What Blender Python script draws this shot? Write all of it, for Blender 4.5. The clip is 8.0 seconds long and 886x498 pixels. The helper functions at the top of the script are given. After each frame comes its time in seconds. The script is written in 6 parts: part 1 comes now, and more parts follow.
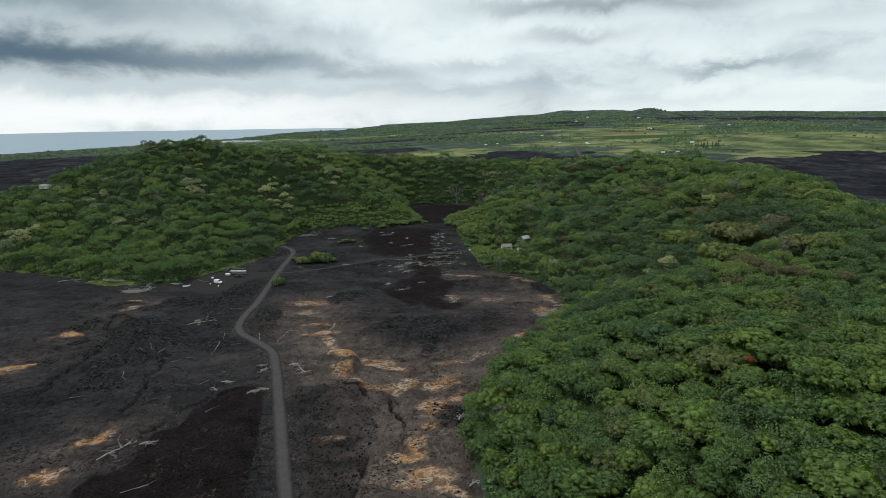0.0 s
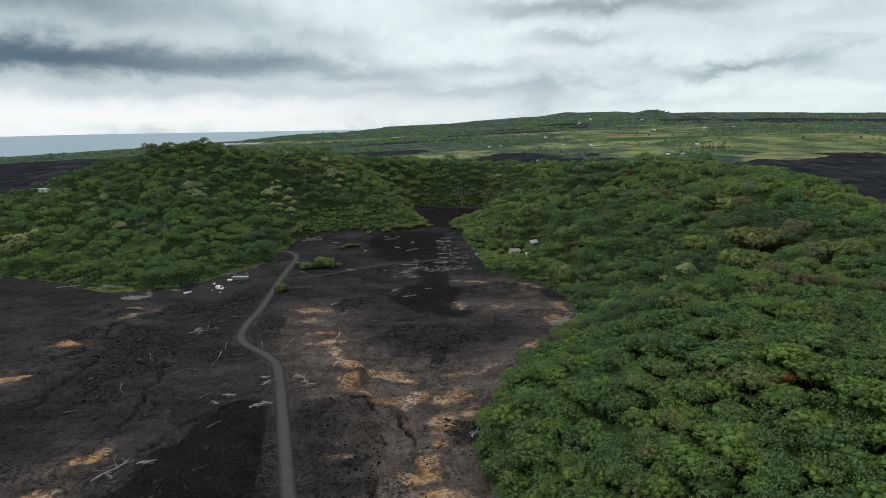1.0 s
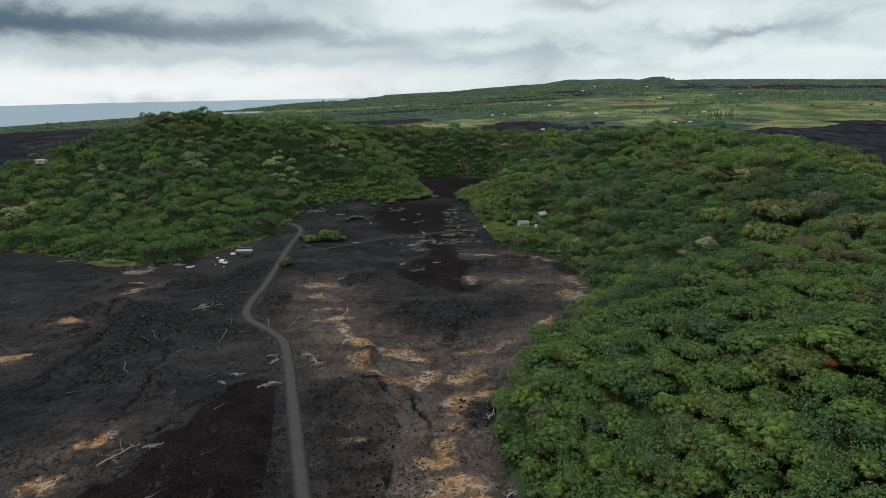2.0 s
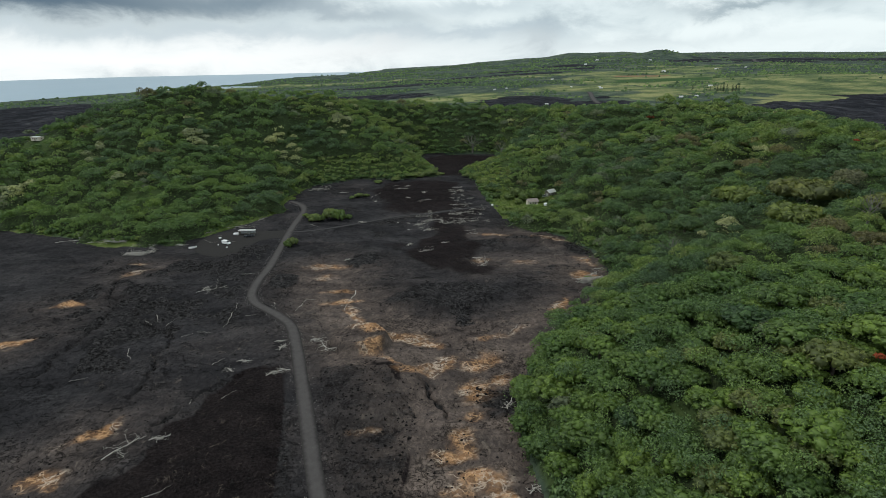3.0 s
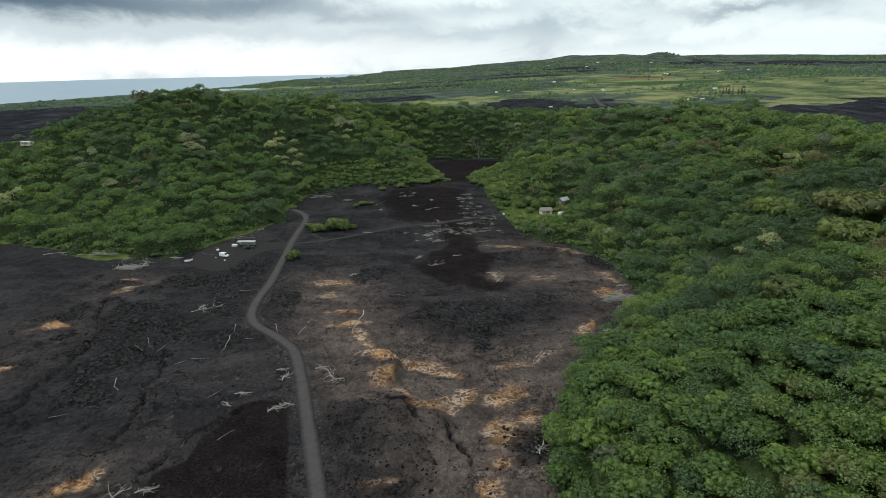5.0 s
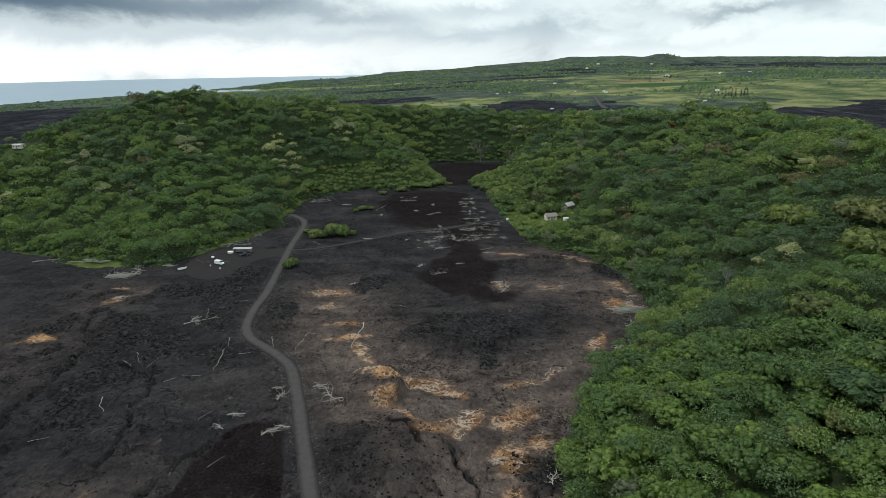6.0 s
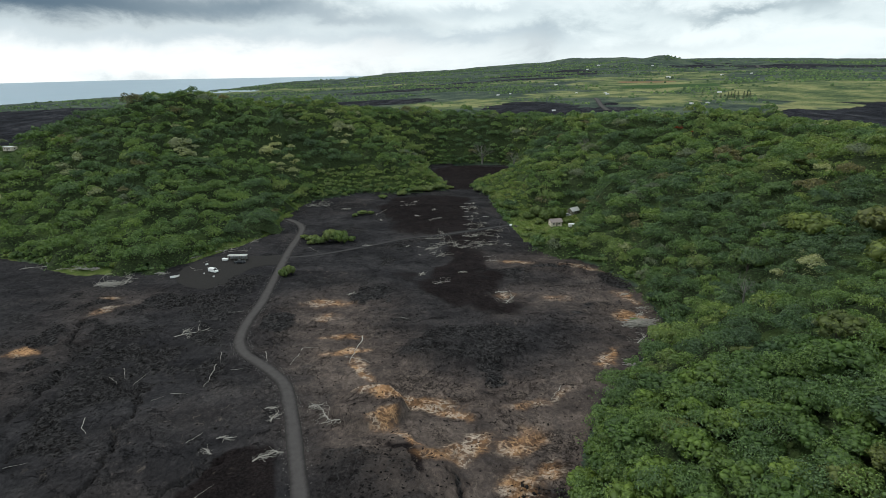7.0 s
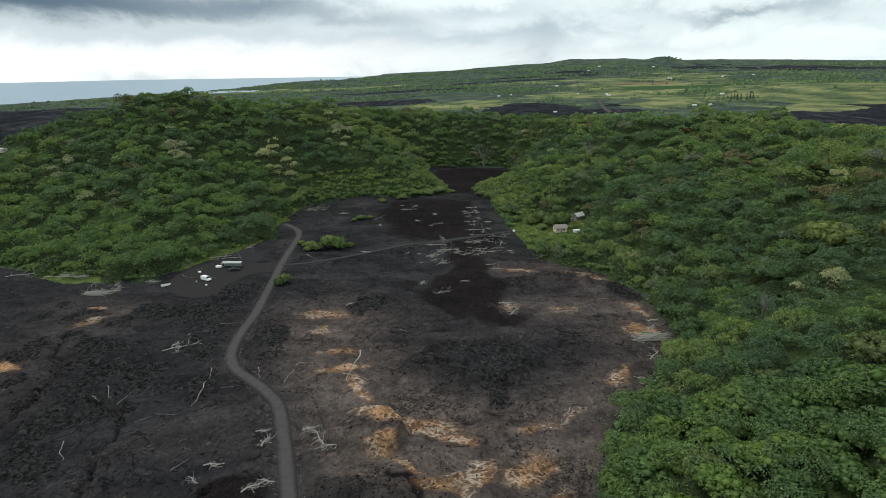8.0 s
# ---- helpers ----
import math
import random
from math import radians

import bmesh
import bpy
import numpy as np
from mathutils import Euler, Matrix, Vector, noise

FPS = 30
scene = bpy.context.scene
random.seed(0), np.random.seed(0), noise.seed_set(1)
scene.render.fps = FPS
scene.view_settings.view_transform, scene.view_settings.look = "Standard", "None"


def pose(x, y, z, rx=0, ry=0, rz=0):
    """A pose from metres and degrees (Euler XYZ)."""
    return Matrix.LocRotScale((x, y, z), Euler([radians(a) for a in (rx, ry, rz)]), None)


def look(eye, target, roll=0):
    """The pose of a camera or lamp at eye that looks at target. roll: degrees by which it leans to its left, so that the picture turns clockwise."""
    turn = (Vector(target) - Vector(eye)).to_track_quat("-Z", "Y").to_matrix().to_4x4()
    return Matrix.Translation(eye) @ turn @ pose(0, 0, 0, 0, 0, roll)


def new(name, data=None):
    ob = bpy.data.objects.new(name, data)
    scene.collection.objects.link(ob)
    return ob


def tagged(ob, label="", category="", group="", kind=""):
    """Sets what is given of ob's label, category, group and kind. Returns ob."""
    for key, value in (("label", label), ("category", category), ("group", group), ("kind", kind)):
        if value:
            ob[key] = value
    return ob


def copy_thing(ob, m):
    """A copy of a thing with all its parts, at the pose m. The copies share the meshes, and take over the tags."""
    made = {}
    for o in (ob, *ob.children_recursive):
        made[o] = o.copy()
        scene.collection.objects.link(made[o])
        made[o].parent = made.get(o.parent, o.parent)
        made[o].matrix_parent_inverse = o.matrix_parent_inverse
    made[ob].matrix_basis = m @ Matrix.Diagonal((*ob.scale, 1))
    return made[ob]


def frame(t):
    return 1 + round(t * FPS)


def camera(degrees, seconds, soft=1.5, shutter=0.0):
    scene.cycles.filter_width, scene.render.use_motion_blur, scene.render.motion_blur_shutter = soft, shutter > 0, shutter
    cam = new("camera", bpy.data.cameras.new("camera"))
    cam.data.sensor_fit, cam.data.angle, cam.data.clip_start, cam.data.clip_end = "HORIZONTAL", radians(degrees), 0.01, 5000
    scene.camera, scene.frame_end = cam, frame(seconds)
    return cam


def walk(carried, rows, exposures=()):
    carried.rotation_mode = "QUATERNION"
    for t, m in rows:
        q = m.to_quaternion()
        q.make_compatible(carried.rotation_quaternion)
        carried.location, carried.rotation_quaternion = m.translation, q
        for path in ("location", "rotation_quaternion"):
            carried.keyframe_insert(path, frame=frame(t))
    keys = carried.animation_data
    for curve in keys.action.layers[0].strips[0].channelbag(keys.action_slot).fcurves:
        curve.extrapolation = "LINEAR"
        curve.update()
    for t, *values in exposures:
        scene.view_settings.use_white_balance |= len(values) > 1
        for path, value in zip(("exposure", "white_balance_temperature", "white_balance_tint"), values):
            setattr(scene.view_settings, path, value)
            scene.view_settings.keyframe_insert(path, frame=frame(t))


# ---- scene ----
# ---------------------------------------------------------------- camera
cam = camera(73.7, 8.0, 0.8)
METRES, EYE, TILT, LEAN, TURN = 77.19, 90.0, 0.0, 0.0, 0.0
ROWS = [
    (0.0, 0.0, 0.0, 0.0, -0.2, -12.8, 0.88),
    (0.5, -0.0165, 0.0578, 0.0006, -0.11, -12.7, 0.93),
    (1.0, -0.0374, 0.1126, -0.0006, -0.01, -12.61, 0.96),
    (1.1, -0.0419, 0.1235, -0.0005, 0.01, -13.0, 0.98),
    (1.2, -0.0465, 0.1343, -0.0003, 0.03, -13.6, 1.0),
    (1.3, -0.0512, 0.1451, 0.0, 0.04, -14.3, 1.02),
    (1.4, -0.0561, 0.1559, 0.0002, 0.05, -14.87, 1.04),
    (1.5, -0.061, 0.1666, 0.0003, 0.06, -15.25, 1.05),
    (2.0, -0.0877, 0.2189, -0.0018, 0.07, -15.55, 1.1),
    (2.1, -0.0933, 0.2293, -0.002, 0.07, -16.2, 1.11),
    (2.2, -0.099, 0.2397, -0.0021, 0.07, -16.85, 1.12),
    (2.35, -0.1077, 0.2553, -0.0023, 0.06, -17.55, 1.14),
    (2.6, -0.1222, 0.2815, -0.0026, 0.05, -17.9, 1.17),
    (3.5, -0.172, 0.3788, -0.0032, 0.01, -17.87, 1.23),
    (4.0, -0.193, 0.4364, -0.0044, -0.03, -17.83, 1.2),
    (4.5, -0.2096, 0.4967, -0.0048, -0.05, -17.76, 1.17),
    (6.0, -0.2413, 0.6873, -0.0028, -0.08, -17.58, 1.06),
    (6.5, -0.2486, 0.7522, -0.002, -0.08, -17.53, 1.01),
    (7.0, -0.2549, 0.818, -0.0013, -0.08, -17.49, 0.95),
    (7.5, -0.2603, 0.8847, -0.001, -0.08, -17.45, 0.88),
    (8.0, -0.2654, 0.9517, -0.0004, -0.07, -17.43, 0.82),
]
walk(cam, [(t, pose(0, 0, EYE, TILT, LEAN, TURN) @ pose(METRES * x, METRES * y, METRES * z, 90 + pitch, roll, yaw)) for t, x, y, z, yaw, pitch, roll in ROWS],
     exposures=[(0.0, -0.02), (1.0, -0.05), (2.2, -0.11), (3.5, 0.14), (8.0, 0.16)])


# ---------------------------------------------------------------- node helpers
class Tree:
    """A short way to write node trees."""

    def __init__(self, owner):
        owner.use_nodes = True
        self.tree = owner.node_tree
        self.tree.nodes.clear()

    def add(self, kind, out=0, settings=None, **inputs):
        n = self.tree.nodes.new(kind)
        for key, value in (settings or {}).items():
            setattr(n, key, value)
        for key, value in inputs.items():
            s = n.inputs[int(key[1:])] if key[0] == "i" and key[1:].isdigit() else n.inputs[key.replace("_", " ")]
            if isinstance(value, bpy.types.NodeSocket):
                self.tree.links.new(value, s)
            else:
                s.default_value = value
        return n.outputs[out]

    def math(self, op, a, b=0.0, c=0.0):
        return self.add("ShaderNodeMath", 0, {"operation": op}, i0=a, i1=b, i2=c)

    def mix(self, f, a, b, blend="MIX"):
        n = self.tree.nodes.new("ShaderNodeMix")
        n.data_type, n.blend_type = "RGBA", blend
        for s, v in ((n.inputs[0], f), (n.inputs[6], a), (n.inputs[7], b)):
            if isinstance(v, bpy.types.NodeSocket):
                self.tree.links.new(v, s)
            else:
                s.default_value = v if isinstance(v, (int, float)) else (*v, 1) if len(v) == 3 else v
        return n.outputs[2]

    def noise(self, vector, scale, detail=4.0, rough=0.55, warp=0.0, out=0):
        return self.add("ShaderNodeTexNoise", out, None, Vector=vector, Scale=scale, Detail=detail, Roughness=rough, Distortion=warp)

    def step(self, x, a, b):
        """0 below a, 1 above b, smooth between."""
        return self.add("ShaderNodeMapRange", 0, {"interpolation_type": "SMOOTHSTEP"}, i0=x, i1=a, i2=b, i3=0.0, i4=1.0)

    def span(self, x, a, b, c, d):
        return self.add("ShaderNodeMapRange", 0, None, i0=x, i1=a, i2=b, i3=c, i4=d)

    def ramp(self, x, stops):
        n = self.tree.nodes.new("ShaderNodeValToRGB")
        self.tree.links.new(x, n.inputs[0])
        el = n.color_ramp.elements
        while len(el) < len(stops):
            el.new(0.5)
        for e, (p, c) in zip(el, stops):
            e.position, e.color = p, (*c, 1)
        return n.outputs[0]

    def stretch(self, vector, scale, turn=0.0):
        return self.add("ShaderNodeMapping", 0, None, Vector=vector, Scale=scale, Rotation=(0, 0, turn))


def material(name, rough=0.9, metal=0.0):
    m = bpy.data.materials.new(name)
    t = Tree(m)
    b = t.tree.nodes.new("ShaderNodeBsdfPrincipled")
    b.inputs["Roughness"].default_value, b.inputs["Metallic"].default_value = rough, metal
    b.inputs["Specular IOR Level"].default_value = 0.12
    o = t.tree.nodes.new("ShaderNodeOutputMaterial")
    t.tree.links.new(b.outputs[0], o.inputs[0])
    return m, t, b


def place(t):
    return t.add("ShaderNodeNewGeometry")


def bump(t, b, height, strength, distance):
    t.tree.links.new(t.add("ShaderNodeBump", 0, None, Strength=strength, Distance=distance, Height=height), b.inputs["Normal"])


def coat(t, b, colour):
    t.tree.links.new(colour, b.inputs["Base Color"])


# ---------------------------------------------------------------- sky and sun
SUN_HIGH, SUN_ROUND = radians(58), radians(-70)
world = bpy.data.worlds.new("overcast_sky")
scene.world = world
w = Tree(world)
gaze = w.add("ShaderNodeTexCoord", 0)
sep = w.tree.nodes.new("ShaderNodeSeparateXYZ")
w.tree.links.new(gaze, sep.inputs[0])
gx, gy, gz = sep.outputs
azimuth = w.math("MULTIPLY", w.math("ARCTAN2", gx, gy), 57.2958)
height = w.math("MULTIPLY", w.math("ARCSINE", gz), 57.2958)
low = w.math("DIVIDE", height, w.math("ADD", 1.0, w.math("MULTIPLY", w.math("ABSOLUTE", height), 0.035)))
flat = w.add("ShaderNodeCombineXYZ", 0, None, X=w.math("MULTIPLY", azimuth, 0.066), Y=w.math("MULTIPLY", low, 0.155), Z=0.37)
ripple = w.noise(flat, 2.3, 8, 0.62, 0.35)
puff = w.noise(flat, 0.95, 5, 0.5, 0.3)
shift = w.math("SUBTRACT", ripple, 0.5)
tall = w.math("ADD", height, w.math("MULTIPLY", shift, 4.0))


def bank(az, el, half_az, half_el, lean=0.0):
    """A soft cloud bank round a bearing and a height, both in degrees."""
    wide = w.math("ADD", azimuth, w.math("MULTIPLY", w.math("SUBTRACT", puff, 0.5), min(22.0, half_az)))
    a = w.math("DIVIDE", w.math("SUBTRACT", wide, az), half_az)
    h = w.math("SUBTRACT", w.math("SUBTRACT", tall, el), w.math("MULTIPLY", w.math("SUBTRACT", wide, az), lean))
    h = w.math("DIVIDE", h, half_el)
    d = w.math("ADD", w.math("MULTIPLY", a, a), w.math("MULTIPLY", h, h))
    return w.math("POWER", 2.718, w.math("MULTIPLY", d, -1.0))


sky = w.add("ShaderNodeTexSky", 0, {"sky_type": "NISHITA", "sun_disc": False, "sun_elevation": SUN_HIGH, "sun_rotation": SUN_ROUND})
clear = w.mix(1.0, sky, (0.1, 0.1, 0.1), "MULTIPLY")
veil = w.ramp(w.math("ADD", w.math("MULTIPLY", puff, 0.55), w.math("MULTIPLY", ripple, 0.45)),
              [(0.36, (0.43, 0.525, 0.575)), (0.47, (0.70, 0.805, 0.835)), (0.59, (0.86, 0.955, 0.97))])
cover = w.mix(0.95, clear, veil)
# banks: bearing, height, half width, half height, slope, depth, colour
for az, el, ha, he, lean, deep, tone in ((-31, 9.3, 15, 2.0, -0.03, 1.0, (0.270, 0.350, 0.395)), (-10, 7.2, 4.5, 0.9, 0.0, 0.5, (0.44, 0.53, 0.58)), (-20, 2.4, 24, 0.9, -0.02, 0.75, (0.38, 0.49, 0.56)), (-32, 5.3, 18, 1.55, -0.02, 1.0, (0.108, 0.168, 0.225)), (-30, 5.3, 13, 1.2, -0.02, 0.8, (0.108, 0.168, 0.225)),
                                         (-17, 4.9, 7, 0.75, -0.05, 0.8, (0.20, 0.275, 0.335)), (-9, 4.0, 9, 0.7, -0.05, 0.6, (0.33, 0.41, 0.47)), (3, 4.6, 6, 0.6, 0.0, 0.55, (0.42, 0.52, 0.58)), (3, 2.3, 8, 0.55, 0.0, 0.6, (0.40, 0.50, 0.57)),
                                         (15, 9.2, 12, 0.9, 0.0, 0.95, (0.34, 0.41, 0.445)), (12.5, 6.5, 4.5, 0.65, 0.0, 0.85, (0.43, 0.50, 0.54)), (25.5, 3.5, 5.5, 0.5, -0.02, 0.95, (0.33, 0.42, 0.47)), (33, 7.0, 6, 0.6, 0.0, 0.4, (0.52, 0.59, 0.62)),
                                         (18, 1.2, 14, 0.5, 0.0, 0.35, (0.55, 0.64, 0.68))):
    cover = w.mix(w.math("MULTIPLY", bank(az, el, ha, he, lean), deep), cover, tone)
cover = w.mix(w.math("MULTIPLY", bank(-26, 0.4, 27, 1.9), 1.0), cover, (0.97, 1.0, 1.0))
cover = w.mix(w.math("MULTIPLY", bank(-5, 9.2, 7, 1.5), 0.6), cover, (0.86, 0.94, 0.955))
cover = w.mix(w.math("MULTIPLY", bank(22, 5.3, 12, 1.3), 0.45), cover, (0.87, 0.95, 0.96))
back = w.add("ShaderNodeBackground", 0, None, Color=cover, Strength=1.0)
w.tree.links.new(back, w.tree.nodes.new("ShaderNodeOutputWorld").inputs[0])

sun_light = bpy.data.lights.new("sun", "SUN")
sun_light.energy, sun_light.angle, sun_light.color = 1.4, radians(18), (1.0, 0.96, 0.9)
sun = new("sun", sun_light)
sun.matrix_world = look((math.sin(SUN_ROUND) * math.cos(SUN_HIGH) * 100, math.cos(SUN_ROUND) * math.cos(SUN_HIGH) * 100, math.sin(SUN_HIGH) * 100), (0, 0, 0))


# ---------------------------------------------------------------- shape of the land
def hash2(ix, iy, seed):
    v = (ix.astype(np.int64) * 374761393 + iy.astype(np.int64) * 668265263 + seed * 974634777) & 0x7FFFFFFF
    v = ((v ^ (v >> 13)) * 1274126177) & 0x7FFFFFFF
    return ((v ^ (v >> 16)) & 0xFFFF) / 65535.0


def lumps(x, y, size, seed=0):
    """Smooth value noise from 0 to 1, with cells of that many metres."""
    x, y = np.asarray(x, float) / size, np.asarray(y, float) / size
    ix, iy = np.floor(x), np.floor(y)
    fx, fy = x - ix, y - iy
    fx, fy = fx * fx * (3 - 2 * fx), fy * fy * (3 - 2 * fy)
    a, b, c, d = hash2(ix, iy, seed), hash2(ix + 1, iy, seed), hash2(ix, iy + 1, seed), hash2(ix + 1, iy + 1, seed)
    return (a * (1 - fx) + b * fx) * (1 - fy) + (c * (1 - fx) + d * fx) * fy


def rough_noise(x, y, size, seed=0, octaves=4):
    total, weight, norm = 0.0, 1.0, 0.0
    for i in range(octaves):
        total, norm = total + weight * lumps(x + 17.3 * i, y - 9.1 * i, size / 2 ** i, seed + i), norm + weight
        weight *= 0.55
    return total / norm


def ease(a, b, v):
    u = np.clip((np.asarray(v, float) - a) / (b - a), 0, 1)
    return u * u * (3 - 2 * u)


def to_line(x, y, pts):
    """Distance to a polyline, with the interpolated further columns of its points at the nearest place."""
    best = np.full(np.shape(x), 1e9)
    extra = np.zeros(np.shape(x) + (len(pts[0]) - 2,))
    for p, q in zip(pts[:-1], pts[1:]):
        dx, dy = q[0] - p[0], q[1] - p[1]
        u = np.clip(((x - p[0]) * dx + (y - p[1]) * dy) / (dx * dx + dy * dy), 0, 1)
        d = np.hypot(x - p[0] - u * dx, y - p[1] - u * dy)
        near = d < best
        best = np.where(near, d, best)
        for k in range(len(p) - 2):
            extra[..., k] = np.where(near, p[k + 2] + u * (q[k + 2] - p[k + 2]), extra[..., k])
    return best, extra


def inside(x, y, pts):
    hit = np.zeros(np.shape(x), bool)
    for p, q in zip(pts, pts[1:] + pts[:1]):
        if p[1] != q[1]:
            hit ^= ((p[1] > y) != (q[1] > y)) & (x < (q[0] - p[0]) * (y - p[1]) / (q[1] - p[1]) + p[0])
    return hit


# edge of the bare lava on the crater's floor, open towards the camera
SHORE = [(40, -200), (24, 40), (12, 100), (9, 125), (6, 151), (7, 166), (13, 185), (24, 207), (48, 238), (58, 257), (60, 290), (52, 316),
         (26, 346), (17, 391), (12, 440), (11, 470), (1, 503), (4, 518), (20, 533), (44, 576), (34, 600), (-36, 602), (-31, 565), (-22, 525), (-15, 494), (-46, 482), (-78, 487),
         (-116, 458), (-121, 430), (-119, 385), (-138, 348), (-153, 318), (-188, 321), (-232, 340), (-280, 361), (-350, 392), (-600, 470), (-600, -200)]
# crest of the crater's rim: x, y, height, how full its inner slope is
CREST = [(150, -150, 30, 3.0), (140, 60, 33, 3.2), (146, 130, 37, 3.4), (160, 200, 40, 2.6), (166, 260, 45, 1.3), (173, 320, 50, 1.0), (184, 370, 49, 0.9), (194, 420, 47, 0.85),
         (186, 482, 48, 0.9), (145, 500, 46, 0.9), (108, 520, 45, 0.95), (80, 575, 39, 1.0), (50, 632, 36, 1.3), (-45, 655, 39, 1.3), (-94, 620, 47, 1.1), (-123, 565, 56, 1.05), (-156, 548, 60, 1.05),
         (-192, 545, 62, 1.05), (-234, 512, 62, 1.05), (-254, 492, 58, 1.05), (-272, 474, 55, 1.1), (-293, 461, 47, 1.2), (-308, 455, 40, 1.2), (-345, 462, 27, 1.2), (-430, 510, 12, 1.2), (-600, 620, 4, 1.2)]
BOWL = [(c[0], c[1]) for c in CREST] + [(-700, -150)]
TRACK = [(14, -160), (4, -60), (-6, 0), (-20, 60), (-34, 110), (-43.5, 141), (-55.5, 181), (-62.6, 204), (-68, 218), (-76, 228), (-86, 238), (-91, 248), (-93, 264), (-93, 280), (-95, 304),
         (-97, 326), (-99, 350), (-101, 386), (-106, 402), (-116, 414)]
SPUR = [(-98, 338), (-82, 342), (-60, 355), (-40, 368), (-20, 374), (14, 390), (22, 388)]
LOT = [(-141, 309), (-127, 297), (-116, 298), (-113, 316), (-108, 327), (-96, 328), (-96, 344), (-112, 341), (-122, 343), (-132, 344), (-143, 330)]
YARD = [(17, 400), (22, 358), (34, 352), (54, 368), (58, 392), (60, 420), (52, 424), (48, 404), (40, 402), (35, 428), (28, 428)]
# rubbly mounds on the lava: x, y, half lengths, turn, height, share of clinker
MOUNDS = [(-12, 240, 27, 15, 0.1, 2.6, 0.6), (-41, 203, 10, 9, 0.0, 4.2, 0.15), (-34, 172, 17, 18, 0.4, 1.6, 0.25), (-106, 300, 14, 8, 0.6, 2.0, 0.7), (-82, 262, 9, 10, 0.2, 1.2, 0.7),
          (-104, 304, 10, 6, 0.4, 1.0, 0.7), (-70, 300, 12, 10, 0.3, 0.8, 0.4), (-30, 420, 40, 30, 0.3, 1.0, 0.6)]
CLINKER = [[(-95, 100), (-91, 138), (-84, 158), (-76, 184), (-60, 190), (-58, 184), (-38, 110)], [(-48, 118), (-60, 184), (-50, 187), (-30, 184), (-20, 160), (-24, 118)],
           [(-30, 312), (-20, 278), (-4, 262), (12, 262), (2, 326), (6, 380), (-6, 470), (-60, 484), (-60, 420), (-28, 360)], [(-30, 496), (12, 496), (40, 560), (40, 600), (-24, 610)]]
CRACKS = [[(-114, 218), (-108, 211), (-105, 204), (-106, 197), (-103, 185), (-101, 172)], [(-162, 281), (-155, 261), (-143, 237), (-138, 221), (-138, 205), (-139, 184)],
          [(-88, 157), (-85, 167), (-83, 174), (-72, 184)], [(-36, 241), (-29, 236), (-19, 238)], [(-123, 224), (-114, 215)], [(-20, 176), (-14, 168), (-12, 158)]]
BROKEN = [(-175, 215), (-168, 262), (-162, 292), (-122, 304), (-97, 318), (-97, 290), (-122, 258), (-134, 236), (-136, 205)]
COAST = [(-180, 2000), (-37, 2080), (-25, 2680), (-17, 3150), (-10, 3950), (-6, 4700), (-4, 6000), (180, 6000)]
FAR_RISE = [(-180, -8), (-20, -6), (-8, 6), (0, 34), (6, 66), (12, 84), (18, 84), (26, 84), (38, 64), (60, 40), (180, 0)]
# hills on the far slope: bearing, distance, half width, height
FAR_HILLS = [(18.8, 3700, 95, 26), (18.2, 3720, 300, 26), (11.4, 4750, 130, 14), (13.5, 4800, 420, 16), (16.0, 4800, 200, 10), (7.4, 3900, 150, 14), (5.5, 4000, 120, 7), (23.5, 4800, 300, 8), (-12.5, 3400, 500, 6), (33, 1700, 260, 14), (27, 2300, 300, 9)]


def polar(x, y):
    return np.degrees(np.arctan2(x, y)), np.hypot(x, y)


